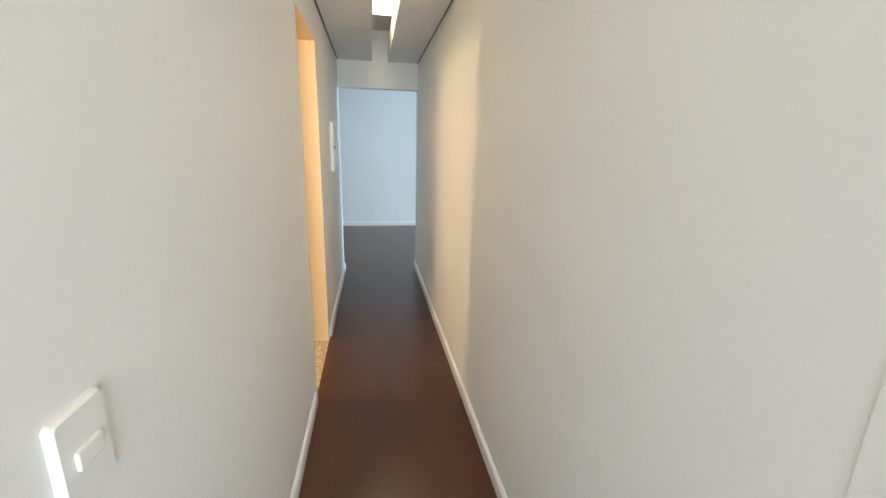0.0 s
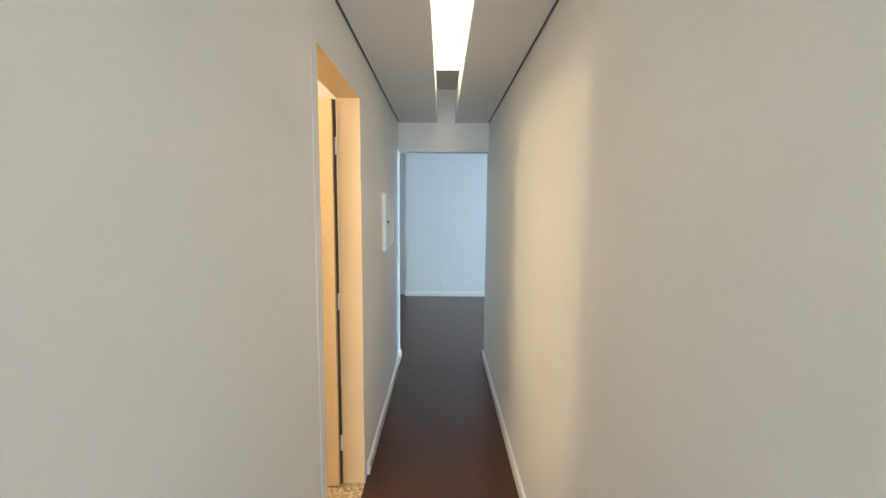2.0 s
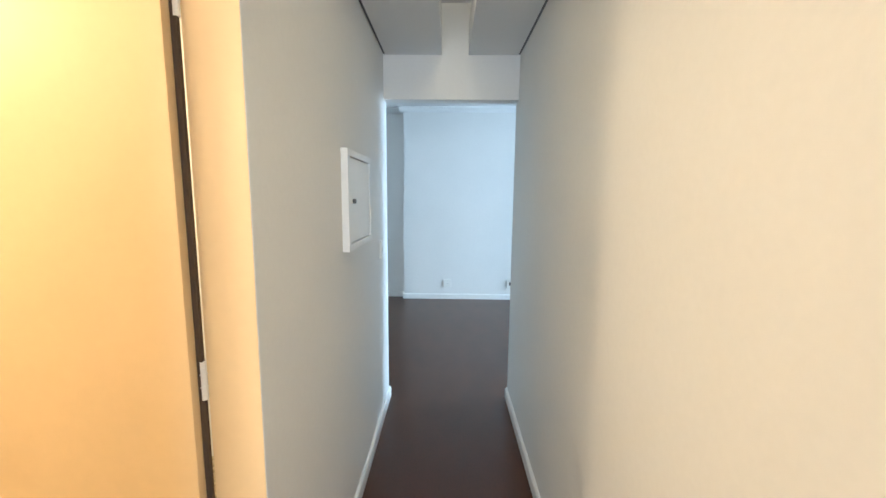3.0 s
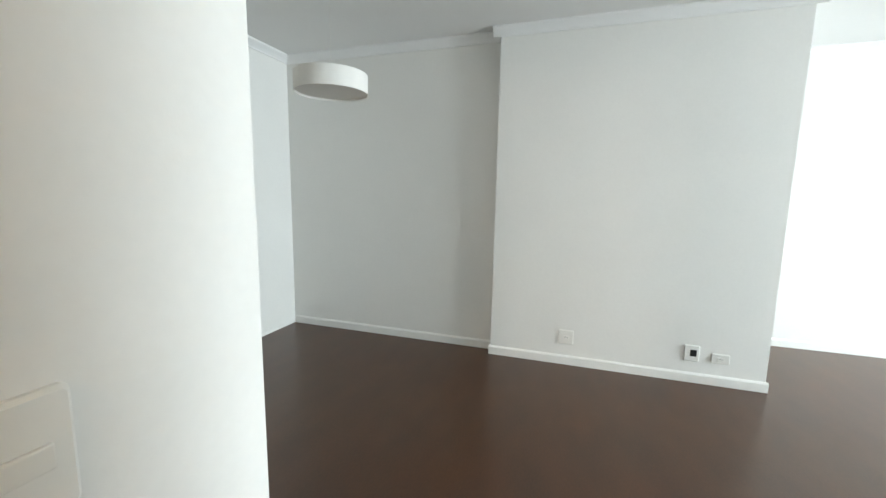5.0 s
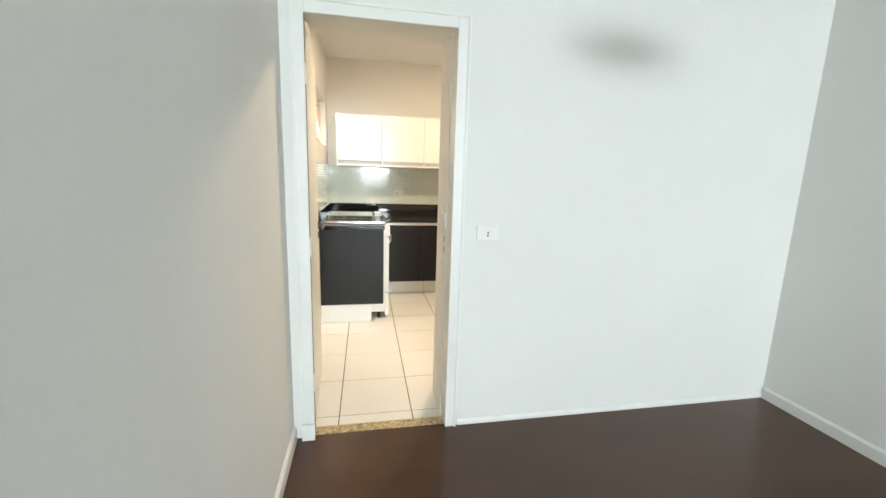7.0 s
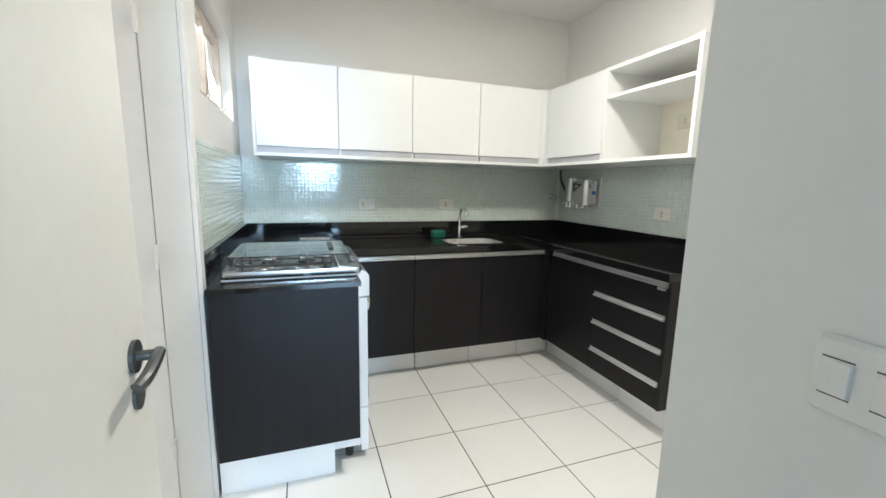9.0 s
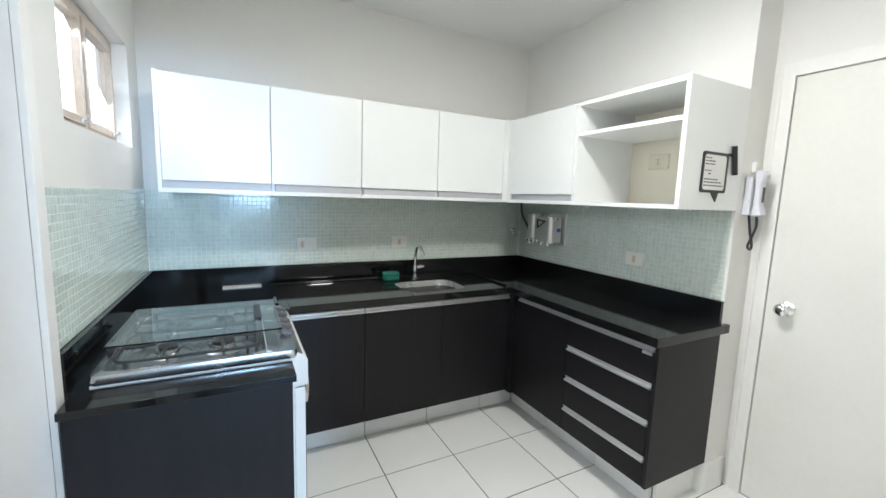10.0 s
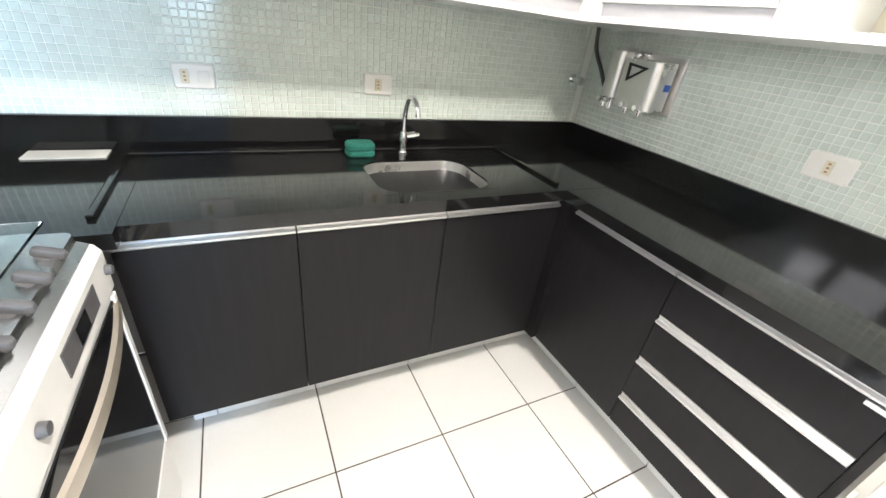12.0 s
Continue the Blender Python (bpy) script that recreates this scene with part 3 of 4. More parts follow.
# ---- plates and switches ----
def plate(name, centre, normal, w, h, label, category, kind_of, group=""):
    """A wall plate; local x runs along the wall, z up, y out of the wall."""
    e = new(name)
    tagged(e, label, category, group)
    nx, ny = normal
    m = Matrix(((ny, nx, 0, centre[0]), (-nx, ny, 0, centre[1]), (0, 0, 1, centre[2]), (0, 0, 0, 1)))
    e.matrix_world = m
    e.matrix_basis = m

    def add(n, bm, mt, lab="", sh=False):
        o = part(n, bm, mt, None, lab, sh)
        o.parent = e
        return o
    bm = bmesh.new()
    lo = [Vector((p.x, 0.0, p.y)) for p in rrect(-w / 2, -h / 2, w / 2, h / 2, 0.008, 0)]
    mid = [Vector((p.x, 0.006, p.y)) for p in rrect(-w / 2, -h / 2, w / 2, h / 2, 0.008, 0)]
    hi = [Vector((p.x, 0.010, p.y)) for p in rrect(-w / 2 + 0.004, -h / 2 + 0.004, w / 2 - 0.004, h / 2 - 0.004, 0.006, 0)]
    loft(bm, [lo, mid, hi], True, True)
    add("cover", bm, PLASTIC if kind_of != "old" else CREAM, "", True)
    if kind_of == "rocker_v":
        add("rocker", boxes((-0.021, 0.0095, -0.012, 0.021, 0.015, 0.012), bevel=0.002), PLASTIC)
    elif kind_of == "socket":
        add("socket", boxes((-0.024, 0.0095, -0.014, 0.024, 0.0125, 0.014), bevel=0.002), PLASTIC)
        for dx in (-0.01, 0, 0.01):
            bm = bmesh.new()
            cyl(bm, (dx, 0.0124, 0.003 if dx == 0 else -0.001), (dx, 0.0132, 0.003 if dx == 0 else -0.001), 0.0026, seg=10)
            add("pin_hole", bm, BLACK)
    elif kind_of in ("brown", "old"):
        bm = bmesh.new()
        bx(bm, -0.012, 0.0095, -0.022, 0.012, 0.012, 0.022, 0.003)
        add("socket", bm, CREAM)
        for dz in (-0.012, 0, 0.012):
            add("pin_hole", boxes((-0.004, 0.0119, dz - 0.003, 0.004, 0.0128, dz + 0.003)), BROWN)
    elif kind_of == "brown_double":
        add("rocker", boxes((-0.045, 0.0095, -0.018, -0.012, 0.014, 0.018), bevel=0.002), PLASTIC)
        add("socket", boxes((0.014, 0.0095, -0.022, 0.038, 0.012, 0.022), bevel=0.003), CREAM)
        for dz in (-0.012, 0, 0.012):
            add("pin_hole", boxes((0.022, 0.0119, dz - 0.003, 0.030, 0.0128, dz + 0.003)), BROWN)
    elif kind_of == "twin":
        for dx in (-0.009, 0.029):
            add("rocker", boxes((dx - 0.012, 0.0095, -0.017, dx + 0.012, 0.0115, 0.017), (dx - 0.011, 0.0110, -0.016, dx + 0.003, 0.0145, 0.016), bevel=0.001), PLASTIC)
            for dz in (-0.0179, 0.0179):
                add("rocker_gap", boxes((dx - 0.012, 0.0096, dz - 0.0007, dx + 0.012, 0.0104, dz + 0.0007)), GREY)
    elif kind_of == "mixed":
        add("rocker", boxes((-0.016, 0.0095, 0.012, 0.016, 0.014, 0.024), bevel=0.002), PLASTIC)
        for dz in (-0.014, 0.0):
            bm = bmesh.new()
            cyl(bm, (0, 0.0095, dz), (0, 0.0125, dz), 0.005, seg=12)
            add("pin_hole", bm, GREY)
    elif kind_of == "open_hole":
        add("open_socket", boxes((-0.03, 0.0095, -0.022, 0.012, 0.0115, 0.028), bevel=0.002), BLACK, "dark open socket hole")
    return e


plate("light_switch", (-4.228, YL, 1.092), (0, -1), 0.085, 0.122, "white upright wall switch on the corridor wall", "light switch", "rocker_v")
plate("light_switch", (-0.172, YL, 1.131), (0, -1), 0.080, 0.118, "white upright wall switch near the corridor end", "light switch", "rocker_v")
plate("wall_socket", (1.087, YD, 1.082), (0, -1), 0.122, 0.080, "white wall plate beside the kitchen doorway", "switch plate", "mixed")
plate("light_switch", (0.888, 2.552, 1.130), (-1, 0), 0.10, 0.076, "flat white double rocker switch inside the kitchen doorway", "light switch", "twin")
plate("wall_socket", (XF, -0.331, 0.23), (-1, 0), 0.115, 0.115, "white square low wall socket on the pier", "wall socket", "socket")
plate("wall_socket", (XF, -1.225, 0.225), (-1, 0), 0.10, 0.12, "white socket plate with an open dark hole", "wall socket", "open_hole")
plate("wall_socket", (XF, -1.41, 0.205), (-1, 0), 0.115, 0.072, "small white low wall socket", "wall socket", "socket")

# breaker box
bb = thing("breaker_box", (-0.835, YL, 1.24), "white painted breaker box on the corridor wall", "breaker box")
part("frame", boxes((-1.07, YL - 0.028, 1.237, -0.60, YL, 1.265), (-1.07, YL - 0.028, 1.62, -0.60, YL, 1.648), (-1.07, YL - 0.028, 1.265, -1.035, YL, 1.62), (-0.635, YL - 0.028, 1.265, -0.60, YL, 1.62), bevel=0.002), TRIM, bb)
part("door", boxes((-1.031, YL - 0.024, 1.269, -0.639, YL - 0.001, 1.616), bevel=0.002), TRIM, bb)
bm = bmesh.new()
cyl(bm, (-0.98, YL - 0.024, 1.44), (-0.98, YL - 0.036, 1.44), 0.010, seg=14)
part("latch", bm, GREY, bb, "small grey latch", True)


# ---- pendant lamp ----
def pendant(at, r, h):
    x, y, z = at
    e = thing("pendant_lamp", (x, y, H), "white fabric drum pendant lamp below the ceiling", "pendant lamp")
    seg = 48
    ring = lambda rr, zz: [Vector((x + rr * math.cos(2 * math.pi * k / seg), y + rr * math.sin(2 * math.pi * k / seg), zz)) for k in range(seg)]
    bm = bmesh.new()
    loft(bm, [ring(r - 0.003, z), ring(r, z), ring(r, z + h), ring(r - 0.003, z + h), ring(r - 0.003, z)])
    part("shade", bm, SHADE, e, "white fabric drum shade", True)
    bm = bmesh.new()
    loft(bm, [ring(r - 0.004, z + 0.012), ring(r - 0.004, z + 0.016)], True, True)
    part("diffuser", bm, SHADE, e, "frosted white diffuser disc", True)
    bm = bmesh.new()
    cyl(bm, (x, y, z + h - 0.02), (x, y, H - 0.025), 0.0008, seg=8)
    part("cord", bm, PLASTIC, e)
    bm = bmesh.new()
    cyl(bm, (x, y, H - 0.025), (x, y, H), 0.05, 0.055, seg=28)
    part("canopy", bm, PLASTIC, e, "", True)
    bm = bmesh.new()
    for a in (0, 120, 240):
        cyl(bm, (x, y, z + h - 0.02), (x + (r - 0.003) * math.cos(radians(a)), y + (r - 0.003) * math.sin(radians(a)), z + h - 0.008), 0.002, seg=6)
    part("spider", bm, STEEL, e)


pendant((1.70, 1.02, 1.92), 0.205, 0.105)

# bathroom ceiling lamp
bl = thing("ceiling_lamp", (-2.28, 1.45, H), "small warm ceiling lamp in the bathroom", "ceiling lamp")
bm = bmesh.new()
cyl(bm, (-2.28, 1.45, 2.5), (-2.28, 1.45, H), 0.06, 0.05)
part("base", bm, PLASTIC, bl, "", True)
kitchen_lamp = thing("ceiling_lamp", (1.35, 3.65, H), "flat round lit kitchen ceiling lamp", "ceiling lamp")
bm = bmesh.new()
cyl(bm, (1.35, 3.65, 2.60), (1.35, 3.65, H), 0.15, 0.14, seg=40)
part("base", bm, PLASTIC, kitchen_lamp, "", True)


# ---- kitchen: base units ----
def alu_rail(parent, p0, p1, out):
    a, b, o = Vector(p0), Vector(p1), Vector((*out, 0))
    prof = [(0, 0), (0.016, 0), (0.020, 0.004), (0.020, 0.010), (0.008, 0.014), (0.008, 0.024), (0.014, 0.030), (0, 0.030)]
    bm = bmesh.new()
    loft(bm, [[q + o * u + Vector((0, 0, w)) for u, w in prof] for q in (a, b)], True, True)
    part("handle", bm, ALU, parent, "long aluminium profile handle")


FY, FX, Z0, Z1 = 4.84, 2.11, 0.168, 0.845
for x0, x1, lab in ((0.665, 1.0995, "black laminate base cabinet beside the stove"), (1.1005, 1.5865, "black laminate base cabinet under the sink"), (1.5875, 2.085, "black laminate base cabinet in the corner")):
    c = thing("base_cabinet", ((x0 + x1) / 2, 5.1, 0.168), lab, "cabinet", "base cabinets")
    part("body", boxes((x0, FY + 0.02, Z0, x1, YB - 0.002, 0.855)), DARKWOOD, c)
    part("door", boxes((x0 + 0.0008, FY, Z0 + 0.002, x1 - 0.0008, FY + 0.018, Z1 - 0.032), bevel=0.0012), DARKWOOD, c)
    alu_rail(c, (x0 + 0.002, FY + 0.01, Z1 - 0.030), (x1 - 0.002, FY + 0.01, Z1 - 0.030), (0, -1))
c = thing("base_cabinet", (2.3, 4.54, 0.168), "black laminate base cabinet with one door", "cabinet", "base cabinets")
part("body", boxes((FX + 0.02, 4.322, Z0, XR - 0.002, 4.838, 0.855), (2.087, 4.79, Z0, FX + 0.02, 4.858, 0.855)), DARKWOOD, c)
part("door", boxes((FX, 4.325, Z0 + 0.002, FX + 0.018, 4.787, Z1 - 0.032), bevel=0.0012), DARKWOOD, c)
alu_rail(c, (FX + 0.01, 4.325, Z1 - 0.030), (FX + 0.01, 4.765, Z1 - 0.030), (-1, 0))
c = thing("drawer_unit", (2.3, 4.06, 0.168), "black laminate drawer unit with four aluminium handles", "drawer unit")
part("body", boxes((FX + 0.02, 3.807, Z0, XR - 0.002, 4.320, 0.855)), DARKWOOD, c)
part("side_panel", boxes((FX, 3.788, Z0, XR - 0.002, 3.806, 0.857), bevel=0.001), DARKWOOD, c)
zs = [Z0 + 0.002, 0.318, 0.495, 0.672, Z1]
for i in range(4):
    top = zs[i + 1] if i < 3 else Z1
    dr = part("drawer", boxes((FX, 3.8085, zs[i], FX + 0.018, 4.3215, top - 0.032), bevel=0.0012), DARKWOOD, c)
    alu_rail(dr, (FX + 0.01, 3.81, top - 0.030), (FX + 0.01, 4.32, top - 0.030), (-1, 0))
tagbm = boxes((FX - 0.012, 3.815, 0.800, FX - 0.001, 3.86, 0.812), bevel=0.001)
part("maker_plate", tagbm, ALU, c)
# stove end cabinet
c = thing("end_cabinet", (0.33, 4.05, 0.17), "dark laminate panel cabinet enclosing the stove side", "cabinet")
part("side_panel", boxes((0.076, 4.008, 0.185, 0.630, 4.026, 0.877), bevel=0.001), DARKWOOD, c)
part("body", boxes((0.076, 4.027, 0.185, 0.612, 4.100, 0.877)), DARKWOOD, c)
part("plinth", boxes((0.066, 4.062, 0.0, 0.522, 4.099, 0.184)), TILE, c, "white tiled plinth")


# plinth tiles below the units
def plinth(name, tiles, label):
    e = thing(name, (1.4, 4.97, 0), label, "plinth", kind="structure")
    for t in tiles:
        part("tile", boxes(t, bevel=0.0015), TILE, e)


xs = [0.70, 0.78, 1.14, 1.555, 1.965, 2.235]
plinth("plinth_back", [(a + 0.0022, 4.965, 0.001, b - 0.0022, 4.985, 0.165) for a, b in zip(xs, xs[1:])], "white tiled plinth below the base cabinets")
ys = [3.845, 4.18, 4.585, 4.963]
plinth("plinth_side", [(2.238, a + 0.0022, 0.001, 2.258, b - 0.0022, 0.165) for a, b in zip(ys, ys[1:])] + [(2.26, 3.825, 0.001, 2.57, 3.843, 0.165)], "white tiled plinth below the drawer unit")
plinth("tile_skirting", [(2.576, 3.776, 0.001, 2.655, 3.789, 0.165), (2.658, 3.776, 0.001, 2.735, 3.789, 0.165), (2.560, 3.776, 0.001, 2.573, 3.84, 0.165)], "white tile skirting at the wall corner")

# granite worktop with its upstand
SX0, SX1, SY0, SY1 = 1.368, 1.80, 4.868, 5.20
wt = thing("worktop", (1.3, 5.1, 0.86), "polished black granite worktop with upstand", "worktop")
bm = boxes((0.705, 4.80, 0.858, SX0, YB - 0.001, 0.90), (SX1, 4.80, 0.858, XR - 0.001, YB - 0.001, 0.90), (SX0, 4.80, 0.858, SX1, SY0, 0.90), (SX0, SY1, 0.858, SX1, YB - 0.001, 0.90))
part("back_slab", bm, GRANITE, wt)
part("side_slab", boxes((2.06, 3.765, 0.858, XR - 0.001, 4.7985, 0.90), (XR - 0.001, 3.765, 0.858, 2.60, 3.7885, 0.90), bevel=0.0015), GRANITE, wt)
part("corner_slab", boxes((XK + 0.001, 4.765, 0.858, 0.7035, YB - 0.001, 0.90)), GRANITE, wt)
part("end_slab", boxes((0.072, 3.992, 0.878, 0.640, 4.112, 0.90), bevel=0.0015), GRANITE, wt)
part("upstand", boxes((XK + 0.001, YB - 0.021, 0.9005, XR - 0.001, YB - 0.001, 1.011)), GRANITE, wt)
part("upstand", boxes((XR - 0.021, 3.79, 0.9005, XR - 0.001, YB - 0.022, 1.011)), GRANITE, wt)
part("upstand", boxes((XK + 0.001, 4.117, 0.9005, XK + 0.021, YB - 0.022, 1.011)), GRANITE, wt)
part("back_strip", boxes((XK + 0.0015, 4.113, 0.858, 0.10, 4.764, 0.90)), GRANITE, wt)
RX0, RX1, RY0, RY1 = 0.64, 2.06, 4.845, 5.335
for r in ((RX0, RY1 - 0.02, 0.9003, RX1, RY1, 0.912), (RX0, RY0, 0.9003, RX0 + 0.018, RY1 - 0.0205, 0.912), (RX1 - 0.018, RY0, 0.9003, RX1, RY1 - 0.0205, 0.912)):
    part("drip_ridge", boxes(r, bevel=0.004), GRANITE, wt)

# sink
sk = thing("sink", (1.59, 5.04, 0.74), "rectangular stainless steel undermount sink", "sink")
bm = bmesh.new()
lp = []
for inset, z, r in ((0.0055, 0.8935, 0.0855), (0.007, 0.885, 0.085), (0.012, 0.80, 0.085), (0.03, 0.765, 0.08), (0.07, 0.755, 0.06)):
    lp.append(rrect(SX0 + inset, SY0 + inset, SX1 - inset, SY1 - inset, r, z))
loft(bm, lp, False, True)
part("bowl", bm, STEEL, sk, "", True)
bm = bmesh.new()
loft(bm, [rrect(SX0 - 0.002, SY0 - 0.002, SX1 + 0.002, SY1 + 0.002, 0.001, 0.9004), rrect(SX0 + 0.006, SY0 + 0.006, SX1 - 0.006, SY1 - 0.006, 0.085, 0.9004), rrect(SX0 + 0.006, SY0 + 0.006, SX1 - 0.006, SY1 - 0.006, 0.085, 0.893)])
part("rim", bm, GRANITE, sk, "", True)
bm = bmesh.new()
cyl(bm, (1.59, 5.04, 0.7555), (1.59, 5.04, 0.759), 0.045)
cyl(bm, (1.59, 5.04, 0.759), (1.59, 5.04, 0.761), 0.03)
part("drain", bm, CHROME, sk, "chrome drain", True)


# tap
tp = thing("tap", (1.587, 5.297, 0.90), "chrome gooseneck kitchen tap behind the sink", "tap")
X, Y = 1.587, 5.295
bm = bmesh.new()
cyl(bm, (X, Y, 0.90), (X, Y, 0.906), 0.026)
cyl(bm, (X, Y, 0.906), (X, Y, 0.95), 0.017, 0.015)
cyl(bm, (X, Y, 0.95), (X, Y, 0.985), 0.021, 0.019)
part("body", bm, CHROME, tp, "", True)
bm = bmesh.new()
tube(bm, smooth_line([(X, Y, 0.98), (X + 0.003, Y, 1.06), (X + 0.006, Y - 0.02, 1.115), (X + 0.010, Y - 0.06, 1.125), (X + 0.013, Y - 0.095, 1.10), (X + 0.014, Y - 0.105, 1.065)]), 0.010, 12)
part("spout", bm, CHROME, tp, "", True)
bm = bmesh.new()
cyl(bm, (X + 0.015, Y - 0.01, 0.968), (X + 0.045, Y - 0.022, 0.975), 0.016, 0.018)
cyl(bm, (X + 0.045, Y - 0.022, 0.975), (X + 0.06, Y - 0.028, 0.979), 0.011, 0.009)
part("handle", bm, CHROME, tp, "", True)

# sponge and paper
sp = thing("sponge", (1.40, 5.27, 0.90), "stack of two green scouring sponges by the sink", "sponge")
for z in (0.901, 0.927):
    bm = bmesh.new()
    loft(bm, [rrect(1.352, 5.237, 1.452, 5.305, 0.02, z), rrect(1.346, 5.232, 1.456, 5.310, 0.022, z + 0.006), rrect(1.346, 5.232, 1.456, 5.310, 0.022, z + 0.019), rrect(1.352, 5.237, 1.452, 5.305, 0.02, z + 0.025)], True, True)
    part("pad", bm, GREEN, sp, "", True)
pp = tagged(part("tray", boxes((0.395, 5.30, 0.9005, 0.60, 5.378, 0.905), bevel=0.001), PLASTIC), "thin white rectangular slab lying on the worktop", "tray")


# ---- stove ----
def stove():
    e = thing("stove", (0.40, 4.43, 0), "white freestanding gas stove with four burners", "stove")
    x0, x1, y0, y1 = 0.105, 0.648, 4.122, 4.715
    part("body", boxes((x0, y0, 0.07, x1, y1, 0.905), bevel=0.004), ENAMEL, e)
    for lx in (x0 + 0.05, x1 - 0.05):
        for ly in (y0 + 0.05, y1 - 0.05):
            bm = bmesh.new()
            cyl(bm, (lx, ly, 0), (lx, ly, 0.07), 0.018, 0.022, 12)
            part("foot", bm, BLACK, e)
    # pressed steel hob with a raised rim
    bm = bmesh.new()
    loft(bm, [rrect(x0, y0 - 0.004, x1 + 0.01, y1 + 0.004, 0.02, 0.906), rrect(x0 - 0.004, y0 - 0.008, x1 + 0.012, y1 + 0.008, 0.022, 0.916), rrect(x0, y0 - 0.004, x1 + 0.008, y1 + 0.004, 0.02, 0.934),
              rrect(x0 + 0.02, y0 + 0.018, x1 - 0.085, y1 - 0.018, 0.03, 0.936), rrect(x0 + 0.03, y0 + 0.028, x1 - 0.095, y1 - 0.028, 0.03, 0.916)], True, True)
    part("hob", bm, HOBSTEEL, e, "brushed stainless steel hob", True)
    cx, cy = ((x0 + 0.165, x1 - 0.215), (y0 + 0.165, y1 - 0.165))
    for i, bx0 in enumerate(cx):
        for j, by0 in enumerate(cy):
            r = 0.046 if (i + j) % 2 else 0.036
            b = bmesh.new()
            loft(b, [[Vector((bx0 + rr * math.cos(2 * math.pi * k / 28), by0 + rr * math.sin(2 * math.pi * k / 28), zz)) for k in range(28)] for rr, zz in ((r + 0.03, 0.9165), (r + 0.022, 0.921), (r + 0.012, 0.922), (r, 0.926), (r, 0.938))], False, True)
            bn = part("burner", b, HOBSTEEL, e, "", True)
            b = bmesh.new()
            cyl(b, (bx0, by0, 0.938), (bx0, by0, 0.945), r * 0.8, r * 0.76, 24)
            part("cap", b, IRON, bn, "black burner cap", True)
    for by0 in cy:
        b = bmesh.new()
        lx0, lx1, ly0, ly1 = x0 + 0.045, x1 - 0.11, by0 - 0.125, by0 + 0.125
        lp = rrect(lx0, ly0, lx1, ly1, 0.035, 0.949, 4)
        tube(b, lp + [lp[0]], 0.005, 8)
        tube(b, [(lx0, by0, 0.95), (cx[0] - 0.03, by0, 0.954)], 0.005, 8)
        tube(b, [(cx[0] + 0.03, by0, 0.954), (cx[1] - 0.03, by0, 0.954)], 0.005, 8)
        tube(b, [(cx[1] + 0.03, by0, 0.954), (lx1, by0, 0.95)], 0.005, 8)
        for bx0 in cx:
            for s in (-1, 1):
                tube(b, [(bx0, by0 + s * 0.03, 0.954), (bx0, by0 + s * 0.125, 0.95)], 0.005, 8)
        for px in (lx0 + 0.03, lx1 - 0.03):
            for py in (ly0, ly1):
                cyl(b, (px, py, 0.917), (px, py, 0.949), 0.005, seg=8)
        part("grate", b, IRON, e, "black enamelled pan grate", True)
    # closed glass lid
    lid = part("lid", boxes((x0 + 0.004, 4.257, 0.966, 0.624, 4.70, 0.972), bevel=0.002), TINTED, e, "tinted glass lid lying closed")
    lid.visible_shadow = False
    part("lid_handle", boxes((0.537, 4.40, 0.9725, 0.562, 4.60, 0.979), bevel=0.003), BLACK, lid, "black lid strip")
    for hy in (4.32, 4.64):
        part("lid_hinge", boxes((x0 + 0.001, hy - 0.02, 0.934, x0 + 0.02, hy + 0.02, 0.966), bevel=0.003), BLACK, lid)
    # sloped control panel and front
    b = bmesh.new()
    prof = [(x1 - 0.085, 0.937), (x1 - 0.02, 0.930), (x1 + 0.035, 0.905), (x1 + 0.045, 0.89), (x1 + 0.045, 0.80), (x1 + 0.0005, 0.795), (x1 + 0.0005, 0.906), (x1 - 0.085, 0.934)]
    loft(b, [[Vector((px, yy, pz)) for px, pz in prof] for yy in (y0 + 0.006, y1 - 0.006)], True, True)
    part("control_panel", b, ENAMEL, e)
    slope = math.atan2(0.025, 0.055)
    b = bmesh.new()
    lo = [Vector((x1 - 0.082, 0, 0.9405)), Vector((x1 - 0.018, 0, 0.9325)), Vector((x1 + 0.030, 0, 0.9105))]
    loft(b, [[v + Vector((0, yy, 0)) for v in lo] + [v + Vector((0, yy, -0.0025)) for v in reversed(lo)] for yy in (y0 + 0.012, y1 - 0.012)], True, True)
    part("knob_plate", b, HOBSTEEL, e)
    for k in range(5):
        ky = 4.292 + k * 0.083
        b = bmesh.new()
        up = Vector((0.33, 0, 1)).normalized()
        base = Vector((x1 - 0.008, ky, 0.9315))
        q = up.to_track_quat("Z", "X")
        rings = []
        for hgt, r in ((0, 0.021), (0.003, 0.021), (0.005, 0.018)):
            rings.append([base + q @ Vector((r * math.cos(2 * math.pi * n / 20), r * math.sin(2 * math.pi * n / 20), hgt)) for n in range(20)])
        loft(b, rings, True, True)
        kn = part("knob", b, KNOBGREY, e, "silver-grey plastic burner knob", True)
        b = bmesh.new()
        loft(b, [rrect(-0.026 + g, -0.0115 + g, 0.026 - g, 0.0115 - g, 0.0112 - g, z) for g, z in ((0, 0.0045), (0, 0.012), (0.002, 0.017), (0.006, 0.019))], True, True)
        bmesh.ops.transform(b, matrix=Matrix.Translation(base) @ up.to_track_quat("Z", "X").to_matrix().to_4x4(), verts=b.verts)
        part("grip", b, KNOBGREY, kn, "", True)
    fx = x1 + 0.0455
    part("display", boxes((fx, 4.40, 0.826, fx + 0.002, 4.60, 0.876)), GREY, e, "grey timer display")
